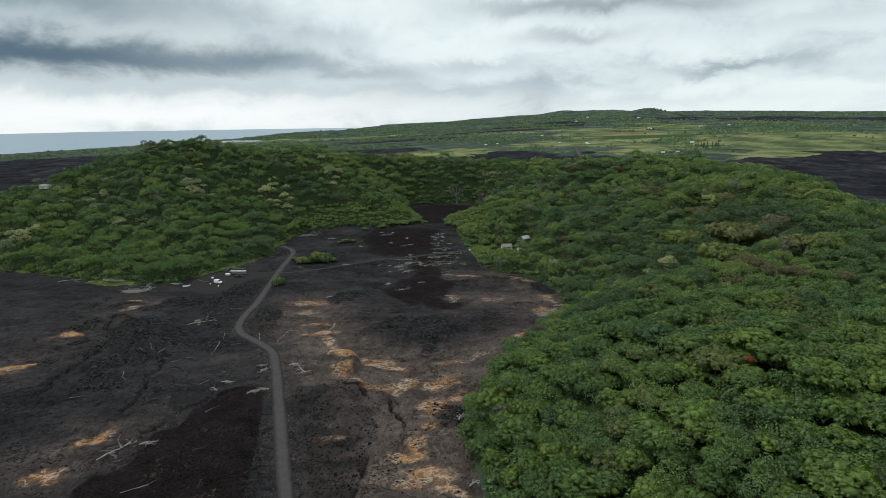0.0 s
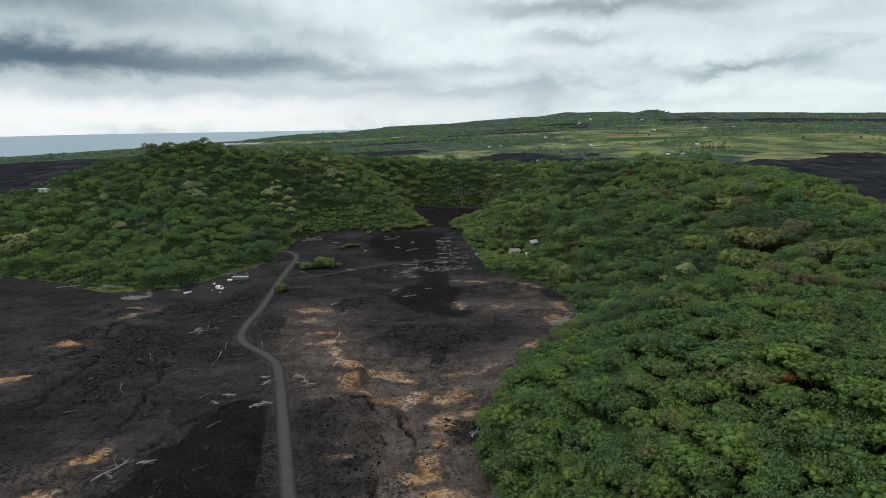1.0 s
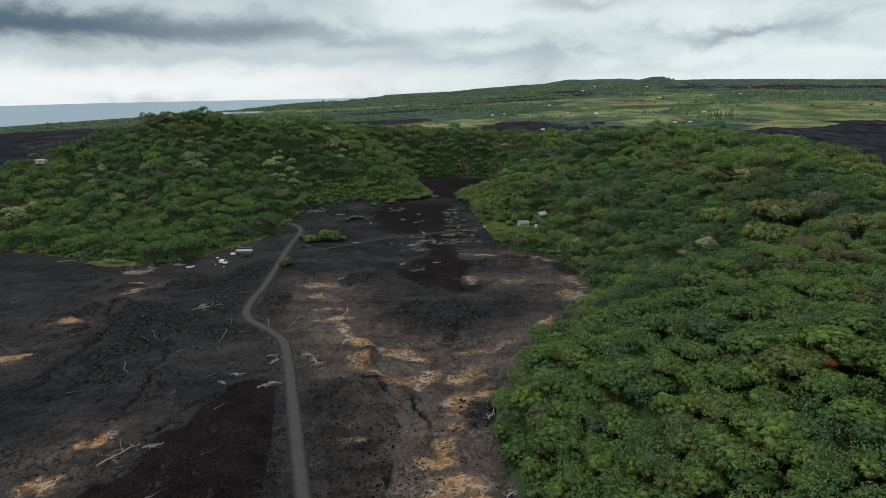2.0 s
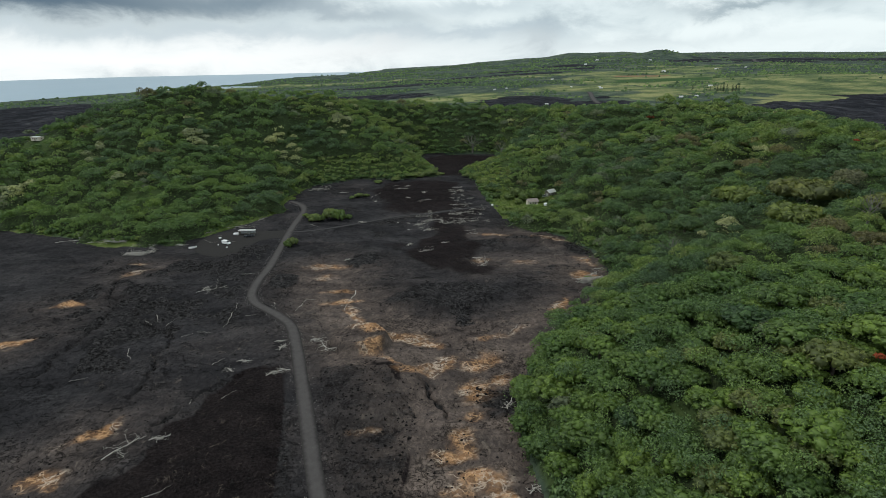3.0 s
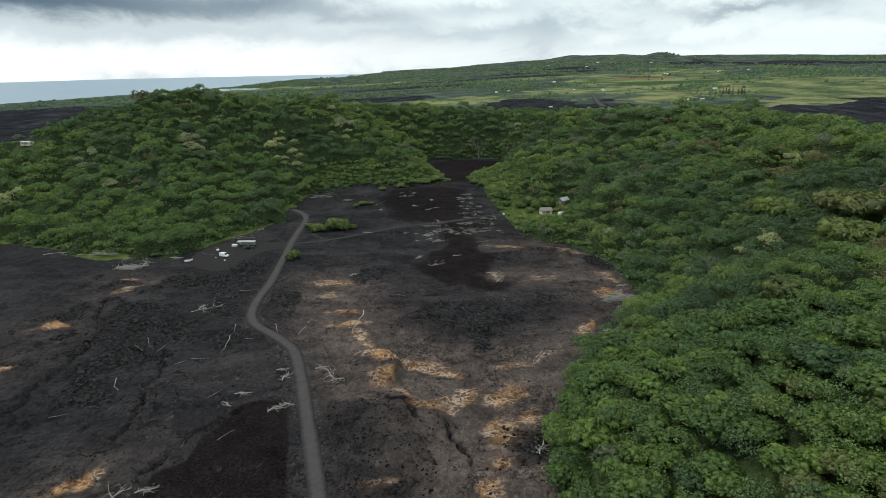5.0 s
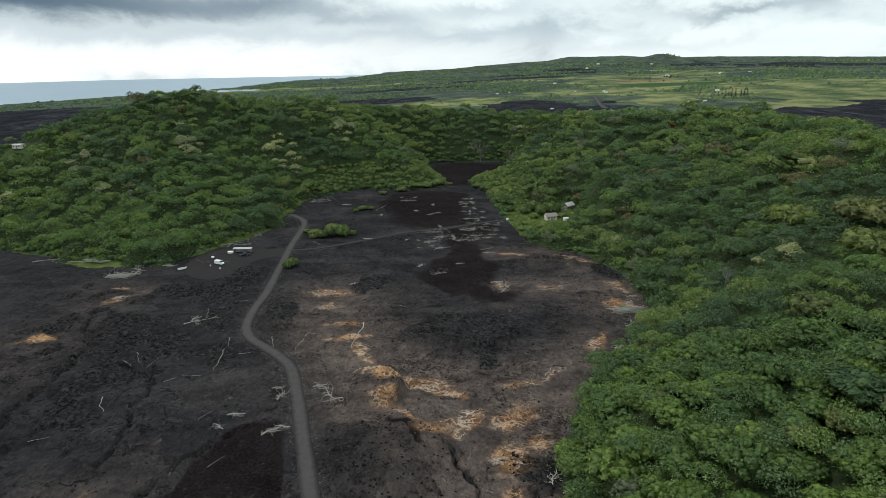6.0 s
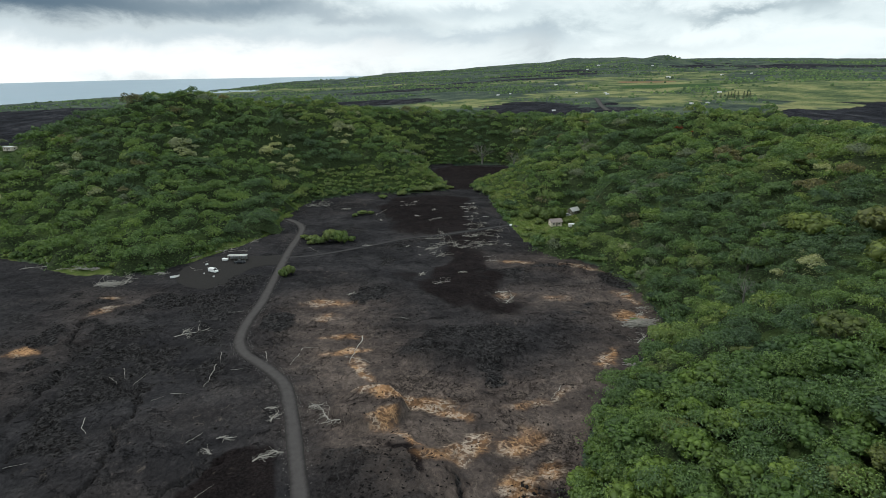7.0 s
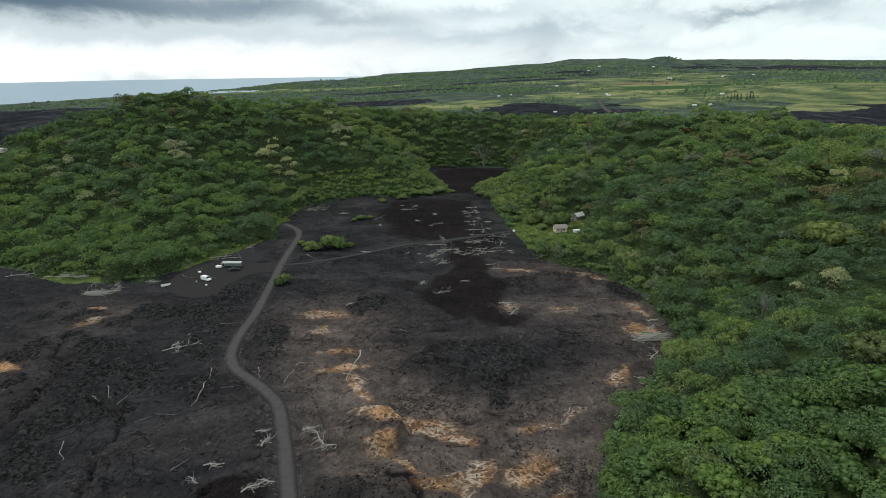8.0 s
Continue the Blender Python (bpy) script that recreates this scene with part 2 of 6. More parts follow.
def lay(x, y):
    """What the land is at a place: height and masks."""
    x, y = np.asarray(x, float), np.asarray(y, float)
    az, r = polar(x, y)
    rise = np.interp(az, *zip(*FAR_RISE))
    z = rise * np.clip((r - 700) / 4200, 0, 2)
    for b, d, half, high in FAR_HILLS:
        cx, cy = d * math.sin(radians(b)), d * math.cos(radians(b))
        z = z + high * np.exp(-((x - cx) ** 2 + (y - cy) ** 2) / half ** 2)
    z = z + ease(900, 1800, r) * (rough_noise(x, y, 420, 5) - 0.5) * 12
    z = z + ease(1800, 3200, r) * (rough_noise(x, y, 130, 6) - 0.5) * 15
    coast = np.interp(az, *zip(*COAST)) + (rough_noise(x, y, 300, 8) - 0.5) * 260
    z = np.where(r > coast - 60, z + (-32 - z) * ease(coast - 60, coast + 30, r), z)
    bare = inside(x, y, SHORE)
    bowl = inside(x, y, BOWL)
    df, _ = to_line(x, y, SHORE + SHORE[:1])
    df = np.where(bare, 0, df)
    dc, ex = to_line(x, y, CREST)
    top, full = ex[..., 0], ex[..., 1]
    t = df / np.maximum(df + dc, 1e-6)
    hill = np.where(bowl, top * (1 - np.power(np.clip(1 - t, 0, 1), full)), top * (1 - ease(0, 130, dc)))
    hill = np.where(bare, 0, hill)
    dy, _ = to_line(x, y, YARD + YARD[:1])
    hill = hill * (1 - 0.85 * (1 - ease(0, 22, np.where(inside(x, y, YARD), 0, dy))))
    wood = np.where(bowl, ease(0.0, 2.0, df), 1 - ease(84, 100, dc + (rough_noise(x, y, 30, 3) - 0.5) * 40))
    wood = np.where(bare, 0, wood)
    z = z + hill + hill / 40 * (rough_noise(x, y, 55, 21) - 0.5) * 9
    # lava relief
    road, _ = to_line(x, y, TRACK)
    path, _ = to_line(x, y, SPUR)
    lot = inside(x, y, LOT)
    dl, _ = to_line(x, y, LOT + LOT[:1])
    calm = np.minimum(np.minimum(ease(2.6, 7, road), ease(1.2, 4, path)), np.where(lot, 0, ease(0, 4, dl)))
    aa = np.zeros_like(x)
    for poly in CLINKER:
        d, _ = to_line(x, y, poly + poly[:1])
        far_off = poly[0][1] > 250
        d = np.where(inside(x, y, poly), d, -d) + (rough_noise(x, y, 24 if far_off else 14, 31) - 0.5) * (44 if far_off else 16)
        aa = np.maximum(aa, ease(-9.0, 9.0, d) * 0.85 if far_off else ease(-1.5, 3.0, d))
    cinder = aa.copy()
    cinder[inside(x, y, CLINKER[1])] *= 0.38
    aa = aa * 0.25
    aa[inside(x, y, CLINKER[1])] = 0.5
    d, _ = to_line(x, y, BROKEN + BROKEN[:1])
    aa = np.maximum(aa, ease(-8, 8, np.where(inside(x, y, BROKEN), d, -d)) * ease(0.46, 0.62, rough_noise(x, y, 15, 34)) * 0.9)
    aa = np.maximum(aa, np.where(bare, ease(0.60, 0.72, rough_noise(x + 50, y, 24, 36)) * 0.75, 0))
    mound = np.zeros_like(x)
    for mx, my, ha, hb, turn, high, share in MOUNDS:
        u = (x - mx) * math.cos(turn) + (y - my) * math.sin(turn)
        v = -(x - mx) * math.sin(turn) + (y - my) * math.cos(turn)
        d = np.hypot(u / ha, v / hb) + (rough_noise(x, y, 11, 41) - 0.5) * 0.7
        body = 1 - ease(0.72, 1.05, d)
        mound = np.maximum(mound, body * share)
        z = z + body * high * calm * (0.7 + 0.5 * rough_noise(x, y, 6, 44))
    far = 1 - ease(500, 800, r)
    rift = np.full(np.shape(x), 1e9)
    for line in CRACKS:
        rift = np.minimum(rift, to_line(x + (rough_noise(x, y, 5, 71) - 0.5) * 6, y + (rough_noise(x, y, 5, 72) - 0.5) * 6, line)[0])
    split = 1 - ease(0.1, 1.5, rift + rough_noise(x, y, 3.5, 73) * 1.2 - 0.3)
    lip = (1 - ease(1.0, 6.0, rift)) * (1 - split)
    z = z - 1.5 * split * calm + 0.6 * lip * calm * rough_noise(x, y, 4, 74)
    relief = (rough_noise(x, y, 26, 50) - 0.5) * 2.2 + (rough_noise(x, y, 5, 52) - 0.5) * 0.9
    relief = relief + np.maximum(aa, mound) * ((rough_noise(x, y, 4.0, 55) - 0.45) * 2.4)
    z = z + np.where(bare, relief * calm * far, 0)
    return {"z": z, "bare": bare, "wood": wood, "aa": np.maximum(np.maximum(aa, mound), 1.0 * split) * calm, "cinder": cinder * calm, "bowl": bowl, "df": df, "dc": dc, "az": az, "r": r, "coast": coast}


def height_at(x, y):
    return float(lay(np.array([x]), np.array([y]))["z"][0])


# stains of orange mineral on the lava: x, y, half lengths, turn, strength
STAINS = [(-31, 208, 14, 4.5, -0.1, 1.0), (-20, 203, 9, 2.5, -0.5, 0.8), (-45, 226, 9, 2.6, -0.9, 0.8), (-52, 238, 8, 3, 0.2, 0.7), (-56, 250, 9, 3, 0.1, 0.6), (-65, 279, 10, 5, 0.1, 0.7),
          (-36, 196, 6, 3, 0.2, 0.75), (-30, 190, 7, 2, -0.7, 0.75), (-13, 188, 9, 3, 0.8, 0.8), (-2, 189, 8, 4, 0.5, 0.75), (-4, 171, 6, 7, 0.3, 0.85), (2, 179, 6, 4, 0.4, 0.7),
          (-10, 145, 6, 2.5, 0.5, 0.8), (-4, 136, 6, 4.5, 0.2, 0.95), (-9, 131, 6, 3, 0.1, 0.6), (3, 204, 8, 3, 0.3, 0.5), (12, 210, 7, 3, 0.7, 0.5), (-22, 184, 6, 3, 0.2, 0.7),
          (-64, 265, 7, 4, 0.2, 0.5), (-8, 149, 4, 4, 0.3, 0.7), (-5, 159, 4, 4, 0.5, 0.6), (-33, 155, 4, 2, 0.3, 0.4), (1, 129, 7, 3, -0.6, 0.9), (24, 281, 7, 3, 0.2, 0.4), (48, 262, 5, 6, 0.3, 0.7), (51, 282, 4, 9, 0.3, 0.7), (31, 230, 8, 3, 0.8, 0.7), (14, 326, 10, 3.5, -0.3, 0.6), (42, 318, 14, 2.5, -0.5, 0.6), (5, 283, 6, 4, 0.2, 0.5),
          (-103, 154, 6, 2.4, 0.7, 0.95), (-105, 137, 4.5, 3, 0.6, 0.9), (-161, 206, 9, 4, 0.6, 0.9), (-162, 240, 6, 3, 0.4, 0.9), (-157, 289, 8, 3, -0.2, 0.5), (-152, 276, 10, 3, 0.6, 0.5)]
# patches on the far slope: bearing, distance, half width and half depth in metres, kind
PLAINS = [(8.0, 1150, 140, 170, "lava"), (13, 1130, 70, 60, "lava"), (45, 1000, 330, 480, "lava"), (3, 2350, 330, 90, "lava"), (-4, 2000, 260, 70, "lava"), (11, 2900, 240, 110, "lava"),
          (9, 2600, 320, 60, "lava"), (36, 3300, 900, 260, "lava"), (28, 3000, 300, 80, "lava"), (-12, 1500, 260, 120, "lava"), (14, 3350, 120, 60, "lava"),
          (17, 1800, 260, 330, "meadow"), (20, 2250, 150, 180, "meadow"), (13, 1500, 160, 140, "meadow"), (31, 1500, 400, 360, "meadow"), (1, 1330, 150, 130, "meadow"), (39, 1700, 500, 300, "meadow"), (14, 2200, 260, 90, "meadow"), (7, 2100, 200, 70, "meadow"), (25, 2600, 420, 120, "meadow"),
          (17.3, 1980, 85, 40, "soil"), (19.0, 1760, 130, 70, "crop"), (-13, 2500, 480, 140, "meadow")]


def covers(x, y, g):
    """Masks for the ground's paint: lava, stain, clinker, and meadow, crop, soil, grass."""
    az, r = g["az"], g["r"]
    lava = g["bare"].astype(float)
    out = (1 - g["wood"]) * ~g["bowl"]
    edge = (rough_noise(x, y, 120, 61) - 0.5)
    west = (az < -17) & (r < 1750 + edge * 240)
    lava = np.maximum(lava, west * out)
    masks = {"lava": lava, "meadow": np.zeros_like(x), "crop": np.zeros_like(x), "soil": np.zeros_like(x)}
    for b, d, hw, hd, kind in PLAINS:
        u = r * np.radians(az - b)
        q = np.hypot(u / hw, (r - d) / hd) if kind not in ("crop", "soil") else np.maximum(abs(u / hw), abs((r - d) / hd))
        q = q + ((edge * 1.5 + (rough_noise(x, y, 45, 63) - 0.5) * 0.7) if kind not in ("crop", "soil") else 0)
        masks[kind] = np.maximum(masks[kind], (1 - ease(0.86, 1.0, q)) * out)
    stain, halo = np.zeros_like(x), np.zeros_like(x)
    wx, wy = x + (rough_noise(x, y, 9, 81) - 0.5) * 10, y + (rough_noise(x, y, 9, 85) - 0.5) * 10
    for sx, sy, ha, hb, turn, deep in STAINS:
        u = (wx - sx) * math.cos(turn) + (wy - sy) * math.sin(turn)
        v = -(wx - sx) * math.sin(turn) + (wy - sy) * math.cos(turn)
        stain = np.maximum(stain, deep * np.exp(-((u / ha) ** 2 + (v / hb) ** 2)))
        halo = halo + deep * np.exp(-((u / (ha + 14)) ** 2 + (v / (hb + 11)) ** 2)) * (0.45 if sx < -95 else 0.8)
    grass = inside(x, y, YARD).astype(float)
    df = g["df"]
    rim, _ = to_line(x, y, [p for p in SHORE if 310 < p[1] < 470 and p[0] > -300 and p[0] < -100])
    verge = (1 - ease(2.5, 7, rim + (rough_noise(x, y, 14, 77) - 0.35) * 16))
    grass = np.maximum(grass, verge * 0.7)
    g["aa"] = np.maximum(g["aa"], west * out)
    g["outer_lava"] = np.maximum(west * out, ~g["bowl"] * (masks["lava"] > 0.05) * 1.0)
    masks["dust"] = np.clip(halo, 0, 1) * g["bare"]
    return masks, stain * g["bare"], g["aa"], grass


def ground_mesh():
    az = np.concatenate([np.arange(-48, 48, 0.22), np.arange(48, 312, 4.0)])
    rad = np.concatenate([[0.02], np.linspace(2, 70, 12)[:-1], 70 * np.exp(np.arange(0, math.log(620 / 70), 0.0056)), 620 * np.exp(np.arange(0, math.log(4930 / 620), 0.015)), [4930]])
    A, R = np.meshgrid(np.radians(az), rad)
    x, y = (R * np.sin(A)).ravel(), (R * np.cos(A)).ravel() + 20
    g = lay(x, y)
    n, m = len(rad), len(az)
    i, j = np.meshgrid(np.arange(n - 1), np.arange(m), indexing="ij")
    k = (j + 1) % m
    quads = np.stack([i * m + j, i * m + k, (i + 1) * m + k, (i + 1) * m + j], -1).reshape(-1, 4)[:, ::-1]
    me = raw_mesh("ground", np.stack([x, y, g["z"]], -1), quads)
    masks, stain, aa, grass = covers(x, y, g)
    for name, cols in (("cover", (masks["lava"], stain, aa)), ("fields", (masks["meadow"], masks["crop"], masks["soil"])), ("loose", (masks["dust"], g["outer_lava"], g["cinder"]))):
        a = me.attributes.new(name, "FLOAT_COLOR", "POINT")
        a.data.foreach_set("color", np.stack([*cols, grass if name == "cover" else g["wood"]], -1).astype(np.float32).ravel())
    me.shade_smooth()
    return me


def raw_mesh(name, verts, faces, mats=None):
    """A mesh from arrays of vertices and of faces that all have the same number of corners."""
    me = bpy.data.meshes.new(name)
    verts, faces = np.asarray(verts, np.float32), np.asarray(faces, np.int32)
    k = faces.shape[1]
    me.vertices.add(len(verts))
    me.vertices.foreach_set("co", verts.ravel())
    me.loops.add(faces.size)
    me.loops.foreach_set("vertex_index", faces.ravel())
    me.polygons.add(len(faces))
    me.polygons.foreach_set("loop_start", np.arange(0, faces.size, k, dtype=np.int32))
    me.polygons.foreach_set("loop_total", np.full(len(faces), k, np.int32))
    if mats is not None:
        me.polygons.foreach_set("material_index", np.asarray(mats, np.int32))
    me.update(calc_edges=True)
    return me


def thing(name, mesh, label, category, group="", kind="", mat=None):
    ob = new(name, mesh)
    if mat is not None and mesh is not None:
        for m in (mat if isinstance(mat, (list, tuple)) else [mat]):
            mesh.materials.append(m)
    return tagged(ob, label, category, group, kind)


def part(name, bm, mat, parent, label=""):
    """One mesh object under a thing or a part."""
    if isinstance(bm, bpy.types.Mesh):
        me = bm
    else:
        me = bpy.data.meshes.new(name)
        bm.to_mesh(me)
        bm.free()
    if not me.materials:
        me.materials.append(mat)
    ob = new(name, me)
    ob.parent = parent
    return tagged(ob, label)


# ---------------------------------------------------------------- materials of the land
def attribute(t, name):
    n = t.tree.nodes.new("ShaderNodeAttribute")
    n.attribute_name = name
    s = t.tree.nodes.new("ShaderNodeSeparateColor")
    t.tree.links.new(n.outputs["Color"], s.inputs[0])
    return (*s.outputs, n.outputs["Alpha"])


def ground_material():
    m, t, b = material("ground", 0.92)
    p = place(t)
    lava, stain, aa, grass = attribute(t, "cover")
    meadow, crop, soil, wood = attribute(t, "fields")
    dust, outer_lava, cinder, _ = attribute(t, "loose")
    broad, mid, fine = t.noise(p, 0.018, 5), t.noise(p, 0.16, 6, 0.6), t.noise(p, 1.1, 5, 0.65)
    drift = t.add("ShaderNodeVectorMath", 0, {"operation": "ADD"}, i0=p, i1=t.add("ShaderNodeVectorMath", 0, {"operation": "SCALE"}, i0=t.noise(p, 0.10, 5, out=1), Scale=11.0))
    flow = t.noise(t.stretch(drift, (0.8, 0.8, 1), 0.5), 0.10, 9, 0.66, 0.6)
    crumb = t.noise(t.stretch(p, (1.0, 0.7, 1), 0.2), 0.8, 8, 0.72, 0.8)

    def seam(vector, scale, width, detail=5):
        """Thin lines where a noise crosses its middle."""
        n = t.noise(vector, scale, detail, 0.55, 0.3)
        return t.math("SUBTRACT", 1.0, t.step(t.math("ABSOLUTE", t.math("SUBTRACT", n, 0.5)), 0.0, width))

    # smooth lava: grey, browner where dust lies, ropy and gently mottled
    grey = t.ramp(flow, [(0.32, (0.0190, 0.0186, 0.0205)), (0.5, (0.0305, 0.0295, 0.0318)), (0.70, (0.047, 0.0455, 0.0472))])
    brown = t.ramp(flow, [(0.30, (0.056, 0.046, 0.042)), (0.5, (0.098, 0.079, 0.070)), (0.72, (0.155, 0.124, 0.106))])
    rock = t.mix(t.math("MINIMUM", t.math("MULTIPLY", t.math("ADD", dust, t.math("MULTIPLY", t.step(broad, 0.5, 0.7), 0.12)), t.span(mid, 0.3, 0.6, 0.5, 1.3)), 1.0), grey, brown)
    rock = t.mix(1.0, rock, t.ramp(crumb, [(0.34, (0.62, 0.62, 0.63)), (0.5, (1.0, 1.0, 1.0)), (0.66, (1.42, 1.40, 1.38))]), "MULTIPLY")
    sweep = t.noise(t.stretch(p, (0.35, 1.0, 1), -0.75), 0.055, 7, 0.62, 0.8)
    rock = t.mix(1.0, rock, t.ramp(sweep, [(0.36, (0.68, 0.68, 0.69)), (0.5, (0.98, 0.98, 0.98)), (0.64, (1.28, 1.27, 1.25))]), "MULTIPLY")
    # pressure cracks, long ones and a net of small ones where the crust is torn
    torn = t.step(t.noise(p, 0.045, 6, 0.6, 0.8), 0.46, 0.60)
    cracks = t.math("MULTIPLY", seam(drift, 0.045, 0.008), t.step(mid, 0.40, 0.55))
    cracks = t.math("MAXIMUM", cracks, t.math("MULTIPLY", seam(t.stretch(drift, (0.7, 1.0, 1), -0.3), 0.16, 0.016), t.span(torn, 0.0, 1.0, 0.15, 0.95)))
    cracks = t.math("MAXIMUM", cracks, t.math("MULTIPLY", t.math("MULTIPLY", seam(p, 0.55, 0.035, 6), t.step(flow, 0.44, 0.6)), t.span(torn, 0.0, 1.0, 0.3, 0.9)))
    flecks = t.math("MULTIPLY", t.step(t.noise(t.stretch(p, (1.0, 0.6, 1), -0.1), 0.85, 7, 0.66, 1.2), 0.60, 0.66), t.span(torn, 0.0, 1.0, 0.25, 1.0))
    cracks = t.math("MAXIMUM", cracks, flecks)
    rock = t.mix(t.math("MULTIPLY", cracks, 0.75), rock, (0.007, 0.007, 0.0075))
    rock = t.mix(t.math("MULTIPLY", t.step(fine, 0.62, 0.74), 0.25), rock, (0.095, 0.090, 0.085))
    # clinker: jagged black and grey; cinder: fine red-brown grit
    jag = t.noise(t.stretch(p, (1.0, 0.8, 1), 0.4), 0.75, 8, 0.74, 1.0)
    rubble = t.ramp(jag, [(0.37, (0.0075, 0.0072, 0.0077)), (0.46, (0.0215, 0.0205, 0.0212)), (0.53, (0.041, 0.0390, 0.0398)), (0.64, (0.076, 0.073, 0.072))])
    rock = t.mix(t.step(t.math("ADD", aa, t.math("MULTIPLY", t.math("SUBTRACT", mid, 0.5), 1.0)), 0.30, 0.70), rock, rubble)
    grit = t.ramp(t.noise(p, 1.4, 7, 0.75), [(0.34, (0.0066, 0.0054, 0.0058)), (0.5, (0.0150, 0.0123, 0.0127)), (0.68, (0.031, 0.026, 0.026))])
    grit = t.mix(1.0, grit, t.ramp(mid, [(0.35, (0.75, 0.74, 0.76)), (0.65, (1.25, 1.2, 1.18))]), "MULTIPLY")
    rock = t.mix(t.step(t.math("ADD", cinder, t.math("MULTIPLY", t.math("SUBTRACT", t.math("ADD", t.math("MULTIPLY", mid, 0.6), t.math("MULTIPLY", crumb, 0.4)), 0.5), 1.5)), 0.25, 0.8), rock, grit)
    # lava beyond the rim; its blue cast is haze put into the dark colour
    hazy_lava = t.ramp(t.noise(t.stretch(p, (1.0, 0.5, 1), 0.2), 0.03, 9, 0.74, 0.8), [(0.42, (0.0075, 0.0080, 0.0110)), (0.5, (0.0170, 0.0180, 0.0230)), (0.58, (0.030, 0.031, 0.037)), (0.66, (0.070, 0.070, 0.073))])
    rock = t.mix(outer_lava, rock, hazy_lava)
    # orange mineral: a soft bloom, paler threads through it
    streak = t.noise(t.stretch(drift, (1.0, 0.55, 1), 0.35), 0.22, 8, 0.68, 0.6)
    bloom = t.math("MULTIPLY", t.step(t.math("ADD", stain, t.math("MULTIPLY", t.math("SUBTRACT", streak, 0.5), 0.9)), 0.0, 1.05), t.step(stain, 0.02, 0.55))
    rock = t.mix(t.math("MULTIPLY", bloom, 0.85), rock, t.mix(t.step(t.math("ADD", t.math("MULTIPLY", streak, 0.6), t.math("MULTIPLY", crumb, 0.4)), 0.42, 0.62), (0.150, 0.082, 0.044), (0.44, 0.240, 0.115)))
    thread = t.math("MAXIMUM", seam(t.stretch(drift, (0.5, 1.0, 1), 0.25), 0.17, 0.030, 6), t.math("MULTIPLY", seam(t.stretch(p, (0.8, 1.0, 1), -0.5), 0.33, 0.045, 6), 0.9))
    thread = t.math("MULTIPLY", thread, t.math("MULTIPLY", t.step(t.math("ADD", stain, t.math("MULTIPLY", t.math("SUBTRACT", mid, 0.5), 0.9)), 0.20, 0.62), t.span(fine, 0.35, 0.6, 0.45, 1.0)))
    rock = t.mix(t.math("MULTIPLY", thread, 0.85), rock, t.mix(t.step(t.math("ADD", mid, t.math("MULTIPLY", t.math("SUBTRACT", broad, 0.5), 0.8)), 0.42, 0.58), (0.60, 0.36, 0.19), (0.62, 0.52, 0.42)))
    pale = t.noise(t.stretch(drift, (1.0, 0.42, 1), 0.3), 0.5, 9, 0.74, 0.6)
    dusty = t.math("MULTIPLY", t.step(pale, 0.57, 0.68), t.math("MAXIMUM", t.step(broad, 0.48, 0.66), dust))
    rock = t.mix(t.math("MULTIPLY", dusty, 0.42), rock, (0.26, 0.215, 0.175))
    litter = t.ramp(mid, [(0.3, (0.030, 0.050, 0.020)), (0.7, (0.075, 0.108, 0.038))])
    # greens greyed and blued, the haze of distance put into the scrub's colour
    wild = t.ramp(t.noise(p, 0.014, 9, 0.72), [(0.38, (0.026, 0.040, 0.036)), (0.5, (0.054, 0.075, 0.058)), (0.62, (0.095, 0.122, 0.078))])
    shrub = t.mix(wood, wild, litter)
    green = t.ramp(t.noise(p, 0.25, 6, 0.65), [(0.3, (0.065, 0.105, 0.026)), (0.5, (0.115, 0.155, 0.045)), (0.7, (0.21, 0.20, 0.10))])
    col = t.mix(meadow, shrub, t.ramp(t.noise(p, 0.012, 8, 0.68), [(0.38, (0.050, 0.078, 0.040)), (0.48, (0.105, 0.135, 0.060)), (0.60, (0.230, 0.235, 0.105))]))
    col = t.mix(crop, col, (0.042, 0.082, 0.030))
    col = t.mix(soil, col, (0.21, 0.13, 0.075))
    thin = t.step(t.math("ADD", lava, t.math("MULTIPLY", t.math("SUBTRACT", t.noise(p, 0.02, 6, 0.65), 0.5), 0.9)), 0.38, 0.6)
    col = t.mix(thin, col, rock)
    col = t.mix(t.step(t.math("ADD", grass, t.math("MULTIPLY", t.math("SUBTRACT", mid, 0.5), 0.9)), 0.42, 0.65), col, green)
    coat(t, b, col)
    h = t.math("ADD", t.math("ADD", t.math("MULTIPLY", fine, 0.25), t.math("MULTIPLY", crumb, 0.7)), t.math("MULTIPLY", flow, 1.2))
    h = t.math("SUBTRACT", h, t.math("MULTIPLY", cracks, 0.5))
    h = t.math("ADD", h, t.math("MULTIPLY", t.math("MULTIPLY", jag, aa), 2.0))
    b.inputs["Specular IOR Level"].default_value = 0.03
    bump(t, b, h, 1.0, 1.0)
    return m


GROUND = ground_material()
ground = thing("ground", ground_mesh(), "black lava floor with orange stains, sloping to green country", "ground", kind="structure", mat=GROUND)


def water_material():
    m, t, b = material("sea_water", 0.3)
    b.inputs["Specular IOR Level"].default_value = 0.5
    p = place(t)
    coat(t, b, t.mix(t.noise(t.stretch(p, (1, 0.3, 1), 0.4), 0.004, 4), (0.15, 0.24, 0.31), (0.22, 0.32, 0.39)))
    bump(t, b, t.noise(p, 0.08, 5, 0.6), 0.15, 2.0)
    return m


